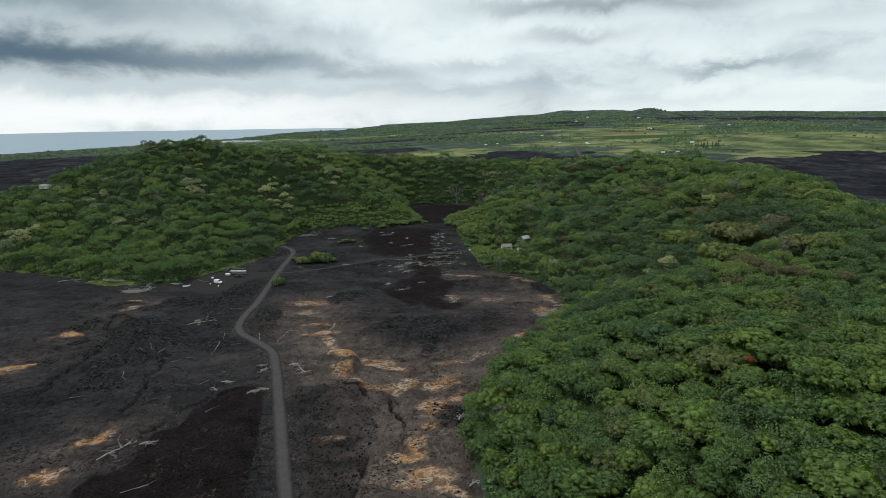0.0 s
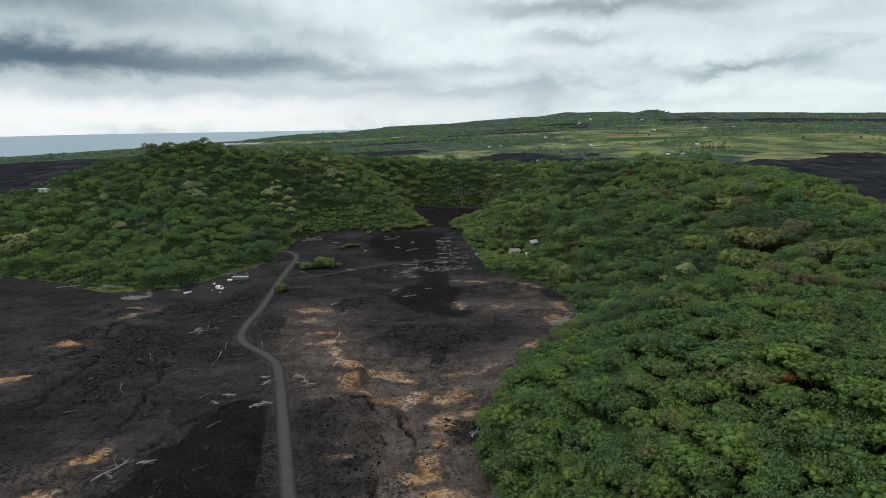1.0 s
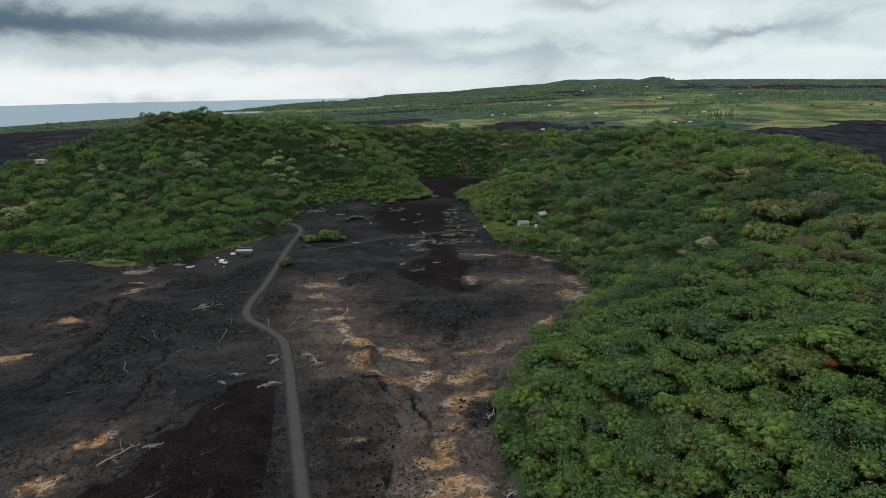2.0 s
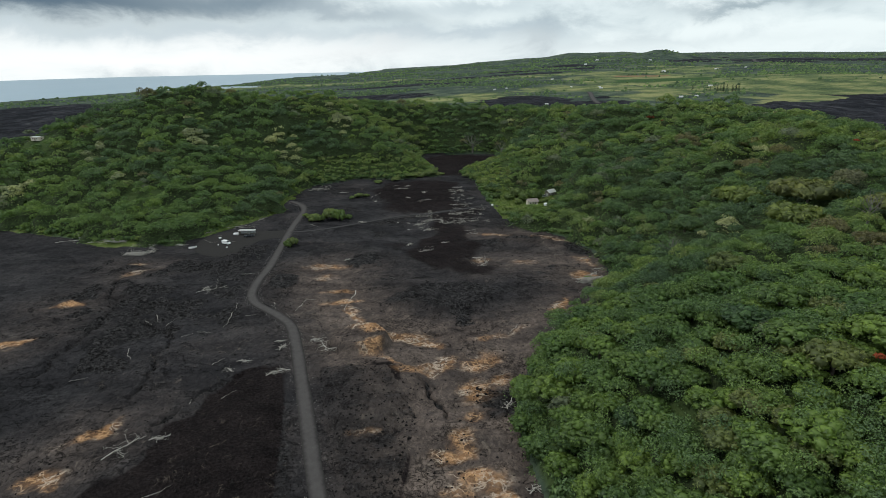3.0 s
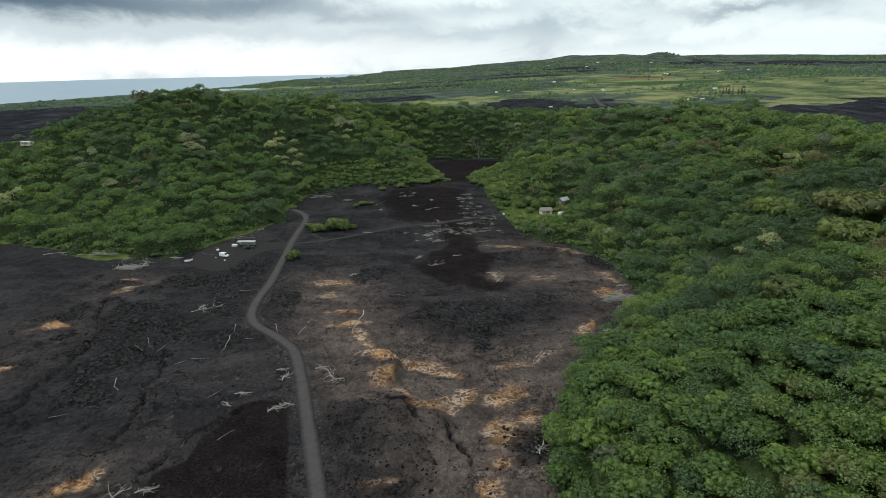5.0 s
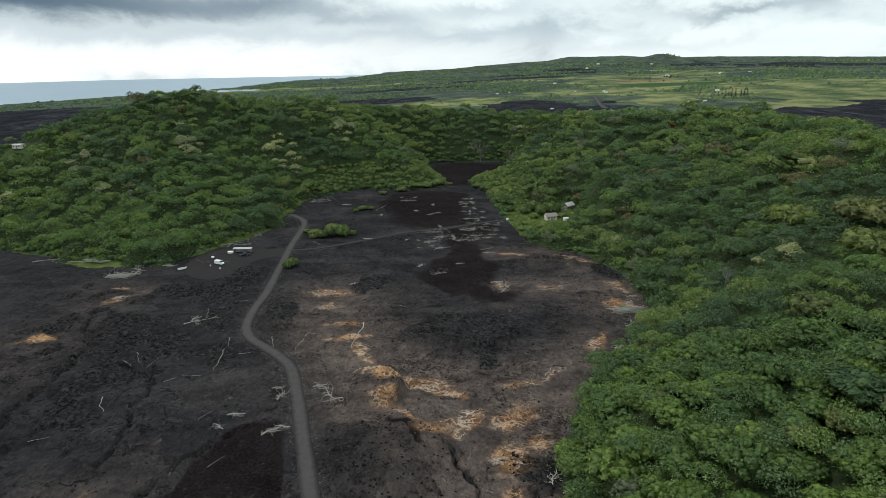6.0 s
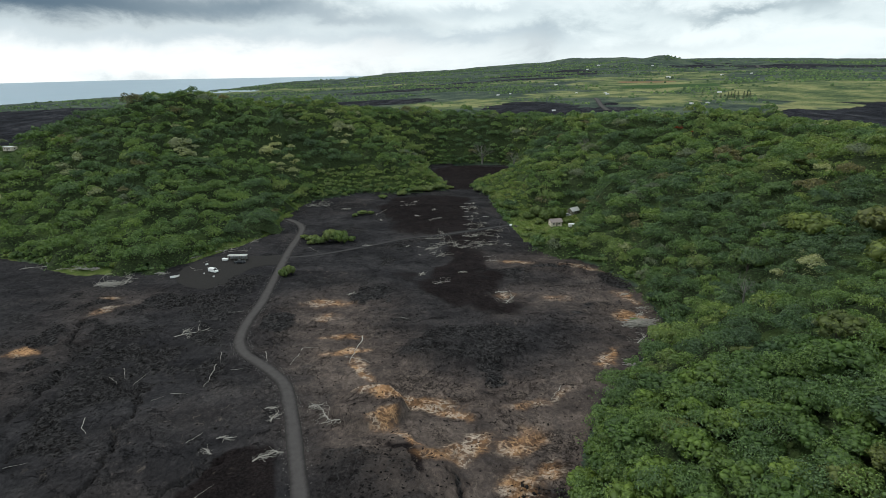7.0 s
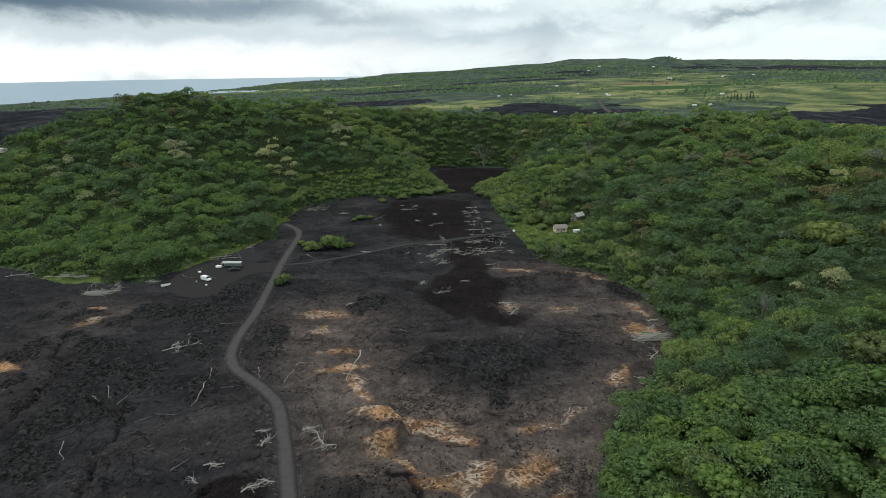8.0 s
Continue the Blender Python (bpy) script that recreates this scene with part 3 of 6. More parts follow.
def sea_mesh():
    az, rad = np.radians(np.arange(-180, 12, 2.0)), np.array([1500, 2200, 2900, 3600, 4300, 5000, 5900.0])
    A, R = np.meshgrid(az, rad)
    m = len(az)
    i, j = np.meshgrid(np.arange(len(rad) - 1), np.arange(m - 1), indexing="ij")
    quads = np.stack([i * m + j, (i + 1) * m + j, (i + 1) * m + j + 1, i * m + j + 1], -1).reshape(-1, 4)
    return raw_mesh("sea", np.stack([(R * np.sin(A)).ravel(), (R * np.cos(A)).ravel() + 20, np.full(R.size, -6.0)], -1), quads)


thing("water", sea_mesh(), "calm pale grey sea reaching the horizon", "sea", kind="structure", mat=water_material())


# ---------------------------------------------------------------- track and lot
def gravel(name, dark, light, scale):
    m, t, b = material(name, 0.95)
    p = place(t)
    mid, fine = t.noise(p, 0.5, 5, 0.6), t.noise(p, scale, 5, 0.7)
    col = t.mix(mid, dark, light)
    col = t.mix(t.math("MULTIPLY", t.step(fine, 0.55, 0.8), 0.4), col, tuple(2.0 * v for v in light))
    u = t.add("ShaderNodeUVMap")
    s = t.tree.nodes.new("ShaderNodeSeparateXYZ")
    t.tree.links.new(u, s.inputs[0])
    out = t.math("ADD", t.math("ABSOLUTE", s.outputs[0]), t.math("MULTIPLY", t.math("SUBTRACT", t.noise(p, 0.6, 6, 0.7), 0.5), 0.9))
    col = t.mix(t.math("MULTIPLY", t.step(out, 0.35, 1.0), 0.85), col, tuple(0.5 * v for v in dark))
    coat(t, b, col)
    bump(t, b, fine, 0.5, 0.08)
    return m


def ribbon(name, line, half, lift, mat, label):
    """A track laid over the ground along a line, crowned in the middle and sunk at its edges."""
    pts = [Vector((*p, 0)) for p in line]
    path = []
    for a in range(len(pts) - 1):
        p0, p1, p2, p3 = pts[max(a - 1, 0)], pts[a], pts[a + 1], pts[min(a + 2, len(pts) - 1)]
        for k in range(8):
            u = k / 8
            path.append(0.5 * ((2 * p1) + (p2 - p0) * u + (2 * p0 - 5 * p1 + 4 * p2 - p3) * u * u + (3 * p1 - p0 - 3 * p2 + p3) * u ** 3))
    path.append(pts[-1])
    across = (-1.0, -0.85, -0.45, 0.0, 0.45, 0.85, 1.0)
    rows = []
    for a, p in enumerate(path):
        d = (path[min(a + 1, len(path) - 1)] - path[max(a - 1, 0)]).normalized()
        side = Vector((d.y, -d.x, 0))
        wob = half * (1 + 0.16 * (noise.noise(p * 0.11) + 0.5 * noise.noise(p * 0.4)))
        rows.append([(p + side * wob * s) for s in across])
    flat = np.array([v[:2] for r in rows for v in r])
    ctr = np.repeat(lay(*np.array([r[3][:2] for r in rows]).T)["z"], len(across))
    k = np.tile(np.array(across), len(rows))
    z = np.maximum(lay(flat[:, 0], flat[:, 1])["z"], ctr - 0.1) + lift - 0.25 * (abs(k) > 0.95) - 0.05 * (abs(abs(k) - 0.45) < 0.01)
    n = len(across)
    faces = [(a * n + c, a * n + c + 1, (a + 1) * n + c + 1, (a + 1) * n + c) for a in range(len(rows) - 1) for c in range(n - 1)]
    me = raw_mesh(name, np.column_stack([flat, z]), faces)
    uv = me.uv_layers.new(name="UVMap")
    f = np.array(faces).ravel()
    uv.data.foreach_set("uv", np.column_stack([k[f], f / n]).astype(np.float32).ravel())
    me.shade_smooth()
    return thing(name, me, label, "road", kind="structure", mat=mat)


GRAVEL = gravel("track_gravel", (0.043, 0.0395, 0.0385), (0.078, 0.0725, 0.071), 4.0)
CINDER = gravel("lot_cinder", (0.0185, 0.0172, 0.0165), (0.027, 0.0252, 0.0243), 5.0)
ribbon("road", TRACK, 2.1, 0.2, GRAVEL, "pale grey gravel track winding over black lava")
ribbon("road", SPUR, 1.5, 0.2, gravel("spur_gravel", (0.030, 0.029, 0.030), (0.05, 0.048, 0.048), 4.0), "narrow dark gravel side track across the lava")


def lot():
    bm = bmesh.new()
    n = len(LOT)
    ring = []
    for a in range(n):
        p, q, r = (Vector(LOT[(a + k) % n]) for k in (-1, 0, 1))
        ring += [q.lerp(p, 0.25), q.lerp(r, 0.25)]
    vs = [bm.verts.new((p.x, p.y, height_at(p.x, p.y) + 0.12)) for p in ring]
    bm.faces.new(vs)
    bmesh.ops.triangulate(bm, faces=bm.faces)
    bmesh.ops.subdivide_edges(bm, edges=bm.edges, cuts=3, use_grid_fill=True)
    for v in bm.verts:
        v.co.z = height_at(v.co.x, v.co.y) + 0.12
    me = bpy.data.meshes.new("parking_lot")
    bm.to_mesh(me)
    bm.free()
    return thing("pavement", me, "levelled dark cinder parking lot beside the track", "parking lot", kind="structure", mat=CINDER)


lot()


# ---------------------------------------------------------------- foliage
def leaf_material(name, ramp, joined):
    m = bpy.data.materials.new(name)
    t = Tree(m)
    g = t.tree.nodes.new("ShaderNodeNewGeometry")
    p = g.outputs["Position"]
    if joined:
        n = t.tree.nodes.new("ShaderNodeAttribute")
        n.attribute_name = "tint"
        pick = n.outputs["Fac"]
    else:
        pick = t.add("ShaderNodeObjectInfo", 5)
    col = t.ramp(pick, ramp)
    col = t.mix(1.0, col, t.ramp(g.outputs["Random Per Island"], [(0.0, (0.58, 0.60, 0.62)), (0.55, (0.98, 0.98, 0.98)), (1.0, (1.5, 1.45, 1.3))]), "MULTIPLY")
    col = t.mix(1.0, col, t.ramp(t.noise(p, 0.03, 4), [(0.35, (0.86, 0.89, 0.92)), (0.65, (1.18, 1.14, 1.0))]), "MULTIPLY")
    d = t.add("ShaderNodeBsdfDiffuse", 0, None, Color=col)
    tr = t.add("ShaderNodeBsdfTranslucent", 0, None, Color=t.mix(1.0, col, (0.9, 1.0, 0.45), "MULTIPLY"))
    gl = t.add("ShaderNodeBsdfGlossy", 0, None, Color=(0.8, 0.85, 0.9, 1), Roughness=0.55)
    a = t.add("ShaderNodeMixShader", 0, None, i0=0.34, i1=d, i2=tr)
    a = t.add("ShaderNodeMixShader", 0, None, i0=0.025, i1=a, i2=gl)
    t.tree.links.new(a, t.tree.nodes.new("ShaderNodeOutputMaterial").inputs[0])
    return m


GREENS = [(0.0, (0.072, 0.118, 0.058)), (0.25, (0.088, 0.146, 0.058)), (0.5, (0.104, 0.170, 0.054)), (0.68, (0.135, 0.200, 0.054)), (0.78, (0.172, 0.228, 0.074)),
          (0.86, (0.140, 0.130, 0.066)), (0.92, (0.135, 0.160, 0.108)), (1.0, (0.37, 0.39, 0.22))]
GREENS = [(p, tuple(1.02 * c for c in col)) for p, col in GREENS]
LEAF, LEAVES = leaf_material("tree_leaves", GREENS, False), leaf_material("forest_leaves", GREENS, True)


def bark_material(name, dark, light):
    m, t, b = material(name, 0.9)
    p = t.add("ShaderNodeTexCoord", 3)
    coat(t, b, t.mix(t.noise(t.stretch(p, (3, 3, 0.7)), 2.0, 5, 0.65), dark, light))
    bump(t, b, t.noise(t.stretch(p, (6, 6, 1)), 3.0, 4), 0.6, 0.05)
    return m


BARK = bark_material("bark", (0.05, 0.04, 0.03), (0.17, 0.15, 0.12))


def shade_twig_material():
    m, t, b = material("shade_toned_twigs", 0.95)
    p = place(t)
    # inner twigs of the woods; the gaps' shade is put into this dark colour
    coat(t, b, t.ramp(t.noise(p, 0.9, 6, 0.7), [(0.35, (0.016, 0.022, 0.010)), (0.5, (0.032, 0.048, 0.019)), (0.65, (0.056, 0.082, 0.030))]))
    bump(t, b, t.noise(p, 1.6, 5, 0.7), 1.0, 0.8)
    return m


SHADE_TWIGS = shade_twig_material()
rng = np.random.default_rng(7)


def crown_arrays(seed, tufts, blades, leaf, lobes=8, flat=0.55, radius=4.2, trunk=4.0, single=False, lobe=1.0, core=0.88):
    """A crown of leaf tufts over several lobes round limbs. Quads of leaf blades, each an island of its own."""
    r = np.random.default_rng(seed)
    ang = np.arange(lobes) * 2.399 + r.uniform(0, 6)
    out = np.sqrt((np.arange(lobes) + 0.3) / lobes) * radius * 0.74
    cx, cy = out * np.cos(ang), out * np.sin(ang)
    cz = trunk + radius * flat * np.sqrt(np.maximum(0, 1 - (out / radius) ** 2)) * r.uniform(0.85, 1.15, lobes)
    size = radius * r.uniform(0.34, 0.5, lobes) * lobe
    pick = r.integers(0, lobes, tufts)
    u, v = r.uniform(-0.45, 1, tufts), r.uniform(0, 2 * np.pi, tufts)
    w_ = np.sqrt(np.maximum(0, 1 - u * u))
    nrm = np.stack([w_ * np.cos(v), w_ * np.sin(v), u], -1)
    s = size[pick] * r.uniform(0.84, 1.05, tufts)
    pos = np.stack([cx[pick], cy[pick], cz[pick]], -1) + nrm * s[:, None] * np.array([1, 1, 0.82])
    verts, faces = [], []
    nrm = nrm + r.normal(0, 0.36, nrm.shape) + np.array([0, 0, 0.3])
    nrm /= np.linalg.norm(nrm, axis=1)[:, None]
    ref = np.where(abs(nrm[:, 2:3]) > 0.9, np.array([[1.0, 0, 0]]), np.array([[0, 0, 1.0]]))
    tx = np.cross(nrm, ref)
    tx /= np.linalg.norm(tx, axis=1)[:, None]
    ty = np.cross(nrm, tx)
    base = 0
    for k in range(blades):
        a = r.uniform(0, 6.28, tufts) if k == 0 else a + 6.283 / blades + r.uniform(-0.4, 0.4, tufts)
        d = tx * np.cos(a)[:, None] + ty * np.sin(a)[:, None]
        e = np.cross(nrm, d)
        ln = leaf * r.uniform(0.7, 1.3, tufts)[:, None]
        wd = ln * r.uniform(0.26, 0.42, tufts)[:, None]
        lift = nrm * ln * r.uniform(0.0, 0.25, tufts)[:, None]
        tip = pos + d * ln + nrm * ln * r.uniform(-0.25, 0.35, tufts)[:, None]
        if single:
            q = np.stack([pos - e * wd, pos + e * wd + lift, tip, tip], 1)
        else:
            q = np.stack([pos - d * ln * 0.15, pos + d * ln * 0.5 + e * wd + lift, tip, pos + d * ln * 0.5 - e * wd + lift], 1)
        verts.append(q.reshape(-1, 3))
        faces.append(base + np.arange(tufts * 4).reshape(-1, 4)[:, [0, 1, 2, 2 if single else 3]])
        base += tufts * 4
    # shaded mass of twigs and leaves inside each lobe
    for k in range(lobes):
        ring = np.linspace(0, 2 * np.pi, 6)[:-1]
        lv = [np.array([[cx[k], cy[k], cz[k] - size[k] * 0.8]])]
        for h, f in ((-0.25, core), (0.35, core * 0.88)):
            lv.append(np.stack([cx[k] + size[k] * f * np.cos(ring + h), cy[k] + size[k] * f * np.sin(ring + h), np.full(5, cz[k] + size[k] * h)], -1))
        lv.append(np.array([[cx[k], cy[k], cz[k] + size[k] * 0.82 * core]]))
        lv = np.concatenate(lv)
        verts.append(lv + r.normal(0, 0.16, lv.shape) * size[k] * core)
        f = [(0, 1 + (i + 1) % 5, 1 + i, 0) for i in range(5)] + [(1 + i, 1 + (i + 1) % 5, 6 + (i + 1) % 5, 6 + i) for i in range(5)] + [(6 + i, 6 + (i + 1) % 5, 11, 6 + i) for i in range(5)]
        f = [(q[0], q[1], q[2], q[3]) if len(set(q)) == 4 else (q[0], q[1], q[2], q[2]) for q in f]
        faces.append(base + np.array([[q[0], q[1], q[2], q[3]] for q in f]))
        base += 12
    V, F = np.concatenate(verts), np.concatenate(faces)
    # triangles only, so that closed caps need no fourth corner
    T = np.concatenate([F[:, [0, 1, 2]], F[F[:, 2] != F[:, 3]][:, [0, 2, 3]]])
    T = T[(T[:, 0] != T[:, 1]) & (T[:, 1] != T[:, 2]) & (T[:, 0] != T[:, 2])]
    return V, T, list(zip(cx, cy, cz))


def tube(bm, pts, radii, sides=6):
    """A tapered round limb through points."""
    rings = []
    for a, p in enumerate(pts):
        d = (Vector(pts[min(a + 1, len(pts) - 1)]) - Vector(pts[max(a - 1, 0)])).normalized()
        s = d.orthogonal().normalized()
        t = d.cross(s)
        rings.append([bm.verts.new(Vector(p) + (s * math.cos(6.2832 * k / sides) + t * math.sin(6.2832 * k / sides)) * radii[a]) for k in range(sides)])
    for r0, r1 in zip(rings[:-1], rings[1:]):
        for k in range(sides):
            bm.faces.new((r0[k], r0[(k + 1) % sides], r1[(k + 1) % sides], r1[k]))
    bm.faces.new(rings[0][::-1])
    bm.faces.new(rings[-1])


def forest_spots(seed, step, test):
    """Jittered places on a grid for which test(x, y, g) holds."""
    r = np.random.default_rng(seed)
    gx, gy = np.meshgrid(np.arange(-460, 330, step), np.arange(-70, 740, step))
    x = gx.ravel() + r.uniform(-0.42, 0.42, gx.size) * step
    y = gy.ravel() + r.uniform(-0.42, 0.42, gx.size) * step
    keep = (-x < 0.79 * y + 16) & (x < 0.79 * abs(y) + 45) & (y > -15)
    x, y = x[keep], y[keep]
    keep = test(x, y)
    return x[keep], y[keep]


def wooded(x, y):
    g = lay(x, y)
    ok = (g["wood"] > 0.5) & ~inside(x, y, YARD)
    ok &= np.where(g["bowl"], g["df"] > 0.6, g["dc"] < np.where(x > 100, 62, 28))
    # nothing stands where no way of the walk could show it
    ok &= (-x < 0.79 * y + 16) & (x < 0.79 * abs(y) + 45) & (y > -15) & ((y > 72) | (x > 0))
    return ok


# closer planting on the near slope, wider on the far rims
ax, ay = forest_spots(11, 6.0, lambda x, y: wooded(x, y) & (x > -5) & (y < 300) & (y > 72) & (x < 0.79 * y + 16))
bx, by = forest_spots(13, 6.5, lambda x, y: wooded(x, y) & ~((x > -5) & (y < 300) & (y > 72) & (x < 0.79 * y + 16)))
fx, fy = np.concatenate([ax, bx]), np.concatenate([ay, by])
fg = lay(fx, fy)
fz = fg["z"]
size = 0.68 + 0.42 * rough_noise(fx, fy, 40, 91) + np.where(rng.uniform(0, 1, len(fx)) > 0.88, 0.45, 0) + rng.uniform(-0.1, 0.2, len(fx))
patch = rough_noise(fx, fy, 46, 95, 3)
tint = np.clip(0.46 + (patch - 0.5) * 2.0 + rng.normal(0, 0.21, len(fx)), 0, 0.76)
odd = rng.uniform(0, 1, len(fx))
tint = np.where(odd > 0.992, 0.98, np.where(odd > 0.975, 0.86, np.where(odd > 0.955, 0.92, tint)))
# low bright shrubs along the floor's far edge, and on the foot of the tall cone


def low_ground(x, y, g):
    return g["bowl"] & (x < 62) & (x > -112) & (y > 425) & (y < np.where(x > 0, 592, 556)) & (g["df"] < 24)


low = low_ground(fx, fy, fg)
foot = fg["bowl"] & (fx < -140) & (fg["df"] < 48)
size = np.where(foot, size * 0.95, size)
tint = np.where(foot, rng.uniform(0.46, 0.64, len(fx)), tint)
# groves of silvery and of olive-brown trees: x, y, half width, tint
for gx0, gy0, half, tone in ((97, 250, 6, 1.0), (93, 234, 5, 0.98), (-142, 500, 12, 0.99), (-95, 535, 13, 0.98), (-280, 390, 10, 0.99), (-190, 455, 13, 0.96), (-246, 423, 9, 0.96), (-132, 482, 9, 0.98),
                             (-99, 546, 8, 0.96), (-279, 373, 7, 0.93), (79, 479, 6, 0.93), (106, 178, 7, 0.86), (140, 397, 8, 0.86), (139, 243, 7, 0.88), (98, 443, 6, 0.88), (136, 312, 7, 0.86), (147, 414, 8, 0.87), (66, 121, 4, 0.86)):
    grove = np.hypot(fx - gx0, fy - gy0) < half * rng.uniform(0.6, 1.1, len(fx))
    tint = np.where(grove, tone, tint)
# the broad umbrella trees and the hut stand where no other trees do
UMBRELLAS = [(122, 238, 13.5, 0.845), (112, 268, 11.5, 0.66), (104, 214, 10.5, 0.70), (88, 262, 7.5, 0.5), (128, 205, 9.0, 0.6), (150, 345, 9.0, 0.8)]
free = (np.hypot(fx + 302, fy - 448) > 12) & ~low
free &= (to_line(fx, fy, YARD + YARD[:1])[0] > 2.5) & (np.hypot(fx - 55, fy - 398) > 7) & (np.hypot(fx - 36, fy - 364) > 11)
for ux, uy, ur, _ in UMBRELLAS:
    free &= np.hypot(fx - ux, fy - uy) > ur * 0.62
fx, fy, fz, size, tint = fx[free], fy[free], fz[free], size[free], tint[free]
gap_near = np.hypot(fx - 20, fy - 40)
near = np.zeros(len(fx), bool)
near[np.argsort(np.where((fx > 0) & (fy > 72) & (fx < 0.79 * fy + 16), gap_near, 1e9))[:290]] = True
size = np.where(near, np.clip(size, 0.9, 1.35) * 1.16, size)
size = np.where((fx > -5) & (fy < 300) & (fy > 72) & (fx < 0.79 * fy + 16), size, 1.13 * np.minimum(size, 1.2) * rng.choice([0.72, 0.9, 1.0, 1.1, 1.35], len(fx), p=[0.2, 0.25, 0.25, 0.2, 0.1]))


def leafy(kinds, x, y, z, scale, tint, name, label):
    """One joined wood of many trees."""
    V, T, C, base = [], [], [], 0
    r = np.random.default_rng(len(x))
    kind = r.integers(0, len(kinds), len(x))
    turn, squash = r.uniform(0, 6.283, len(x)), r.uniform(0.85, 1.15, len(x))
    for k, (kv, kt, _) in enumerate(kinds):
        i = np.where(kind == k)[0]
        if not len(i):
            continue
        c, s = np.cos(turn[i])[:, None], np.sin(turn[i])[:, None]
        px = (kv[:, 0] * c - kv[:, 1] * s) * scale[i][:, None] + x[i][:, None]
        py = (kv[:, 0] * s + kv[:, 1] * c) * scale[i][:, None] + y[i][:, None]
        pz = kv[:, 2] * (scale[i] * squash[i])[:, None] + z[i][:, None]
        V.append(np.stack([px, py, pz], -1).reshape(-1, 3))
        T.append((base + np.arange(len(i))[:, None, None] * len(kv) + kt[None]).reshape(-1, 3))
        C.append(np.repeat(tint[i], len(kv)))
        base += len(i) * len(kv)
    me = raw_mesh(name, np.concatenate(V), np.concatenate(T))
    a = me.attributes.new("tint", "FLOAT", "POINT")
    a.data.foreach_set("value", np.concatenate(C).astype(np.float32))
    return thing(name, me, label, "forest", kind="stuff", mat=LEAVES)


def canopy(x, y, z, scale, tint, name, label, seed, crown=4.2, trunk=1.9, cell=1.6, cover=0.46, lobes=10, lobe=1.0):
    """A closed wood: every tree is a cluster of leafy lobes, over one inner mass of twigs, coloured dark as shade
    between crowns.
    """
    r = np.random.default_rng(seed)
    n = len(x)
    radius, flat = crown * scale * r.uniform(0.8, 1.25, n), r.uniform(0.5, 1.05, n)
    z = z + r.normal(0, 1.1, n) * scale
    k = np.arange(lobes)[None]
    ang = k * 2.399 + r.uniform(0, 6.283, n)[:, None] + r.normal(0, 0.25, (n, lobes))
    out = np.sqrt((k + 0.25) / lobes) * radius[:, None] * r.uniform(0.62, 0.80, (n, lobes))
    lr = radius[:, None] * r.uniform(0.26, 0.42, (n, lobes)) * lobe
    lx, ly = x[:, None] + out * np.cos(ang), y[:, None] + out * np.sin(ang)
    dome = np.sqrt(np.maximum(0.05, 1 - (out / radius[:, None]) ** 2))
    lz = z[:, None] + (trunk * scale)[:, None] + radius[:, None] * flat[:, None] * dome * r.uniform(0.8, 1.18, (n, lobes)) - lr * 0.35
    lt = np.clip(tint[:, None] + np.where(tint[:, None] < 0.8, r.normal(0, 0.035, (n, lobes)), 0), 0, 1)
    lx, ly, lz, lr, lt = (a.ravel() for a in (lx, ly, lz, lr, lt))
    # inner mass
    x0, y0 = lx.min() - 8, ly.min() - 8
    nx, ny = int((lx.max() - x0 + 8) / cell) + 1, int((ly.max() - y0 + 8) / cell) + 1
    top, hue = np.full(nx * ny, -1e6), np.full(nx * ny, 0.4)
    ci, cj = np.round((lx - x0) / cell).astype(int), np.round((ly - y0) / cell).astype(int)
    reach = int(math.ceil(lr.max() / cell))
    for final in (False, True):
        for di in range(-reach, reach + 1):
            for dj in range(-reach, reach + 1):
                d2 = (x0 + (ci + di) * cell - lx) ** 2 + (y0 + (cj + dj) * cell - ly) ** 2
                q = 1 - d2 / (0.95 * lr) ** 2
                i = np.where(q > 0)[0]
                high = lz[i] + 0.45 * lr[i] * np.sqrt(q[i])
                at = (ci[i] + di) * ny + cj[i] + dj
                if final:
                    best = high >= top[at] - 1e-6
                    hue[at[best]] = lt[i][best]
                else:
                    np.maximum.at(top, at, high)
    filled = (top > -1e5).reshape(nx, ny)
    quads_at = np.where(filled[:-1, :-1] | filled[1:, :-1] | filled[:-1, 1:] | filled[1:, 1:])
    qi, qj = quads_at
    quads = np.stack([qi * ny + qj, (qi + 1) * ny + qj, (qi + 1) * ny + qj + 1, qi * ny + qj + 1], -1)
    used, index = np.unique(quads, return_inverse=True)
    gx_, gy_ = x0 + (used // ny) * cell, y0 + (used % ny) * cell
    floor_ = lay(gx_, gy_)["z"]
    rise = np.zeros(nx * ny)
    rise[used] = np.where(top[used] > -1e5, top[used] - floor_, 0)
    rise = rise.reshape(nx, ny)
    for _ in range(2):
        wide = np.pad(rise, 2, mode="edge")
        rise = sum(wide[a:a + nx, b:b + ny] for a in range(5) for b in range(5)) / 25
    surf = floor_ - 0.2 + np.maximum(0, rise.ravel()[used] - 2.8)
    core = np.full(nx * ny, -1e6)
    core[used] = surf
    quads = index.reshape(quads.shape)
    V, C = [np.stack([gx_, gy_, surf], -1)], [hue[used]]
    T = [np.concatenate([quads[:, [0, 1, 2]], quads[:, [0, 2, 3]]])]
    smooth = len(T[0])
    # leaves on the lobes, those that lie deep inside the wood left out
    far = np.hypot(lx + 10, ly - 40)
    leaf = np.clip(0.0021 * far, 0.40, 1.1)
    count = np.maximum(4, cover * 8.5 * lr ** 2 / (0.42 * leaf ** 2)).astype(int)
    i = np.repeat(np.arange(len(lx)), count)
    u, v = r.uniform(-0.5, 1, len(i)), r.uniform(0, 6.283, len(i))
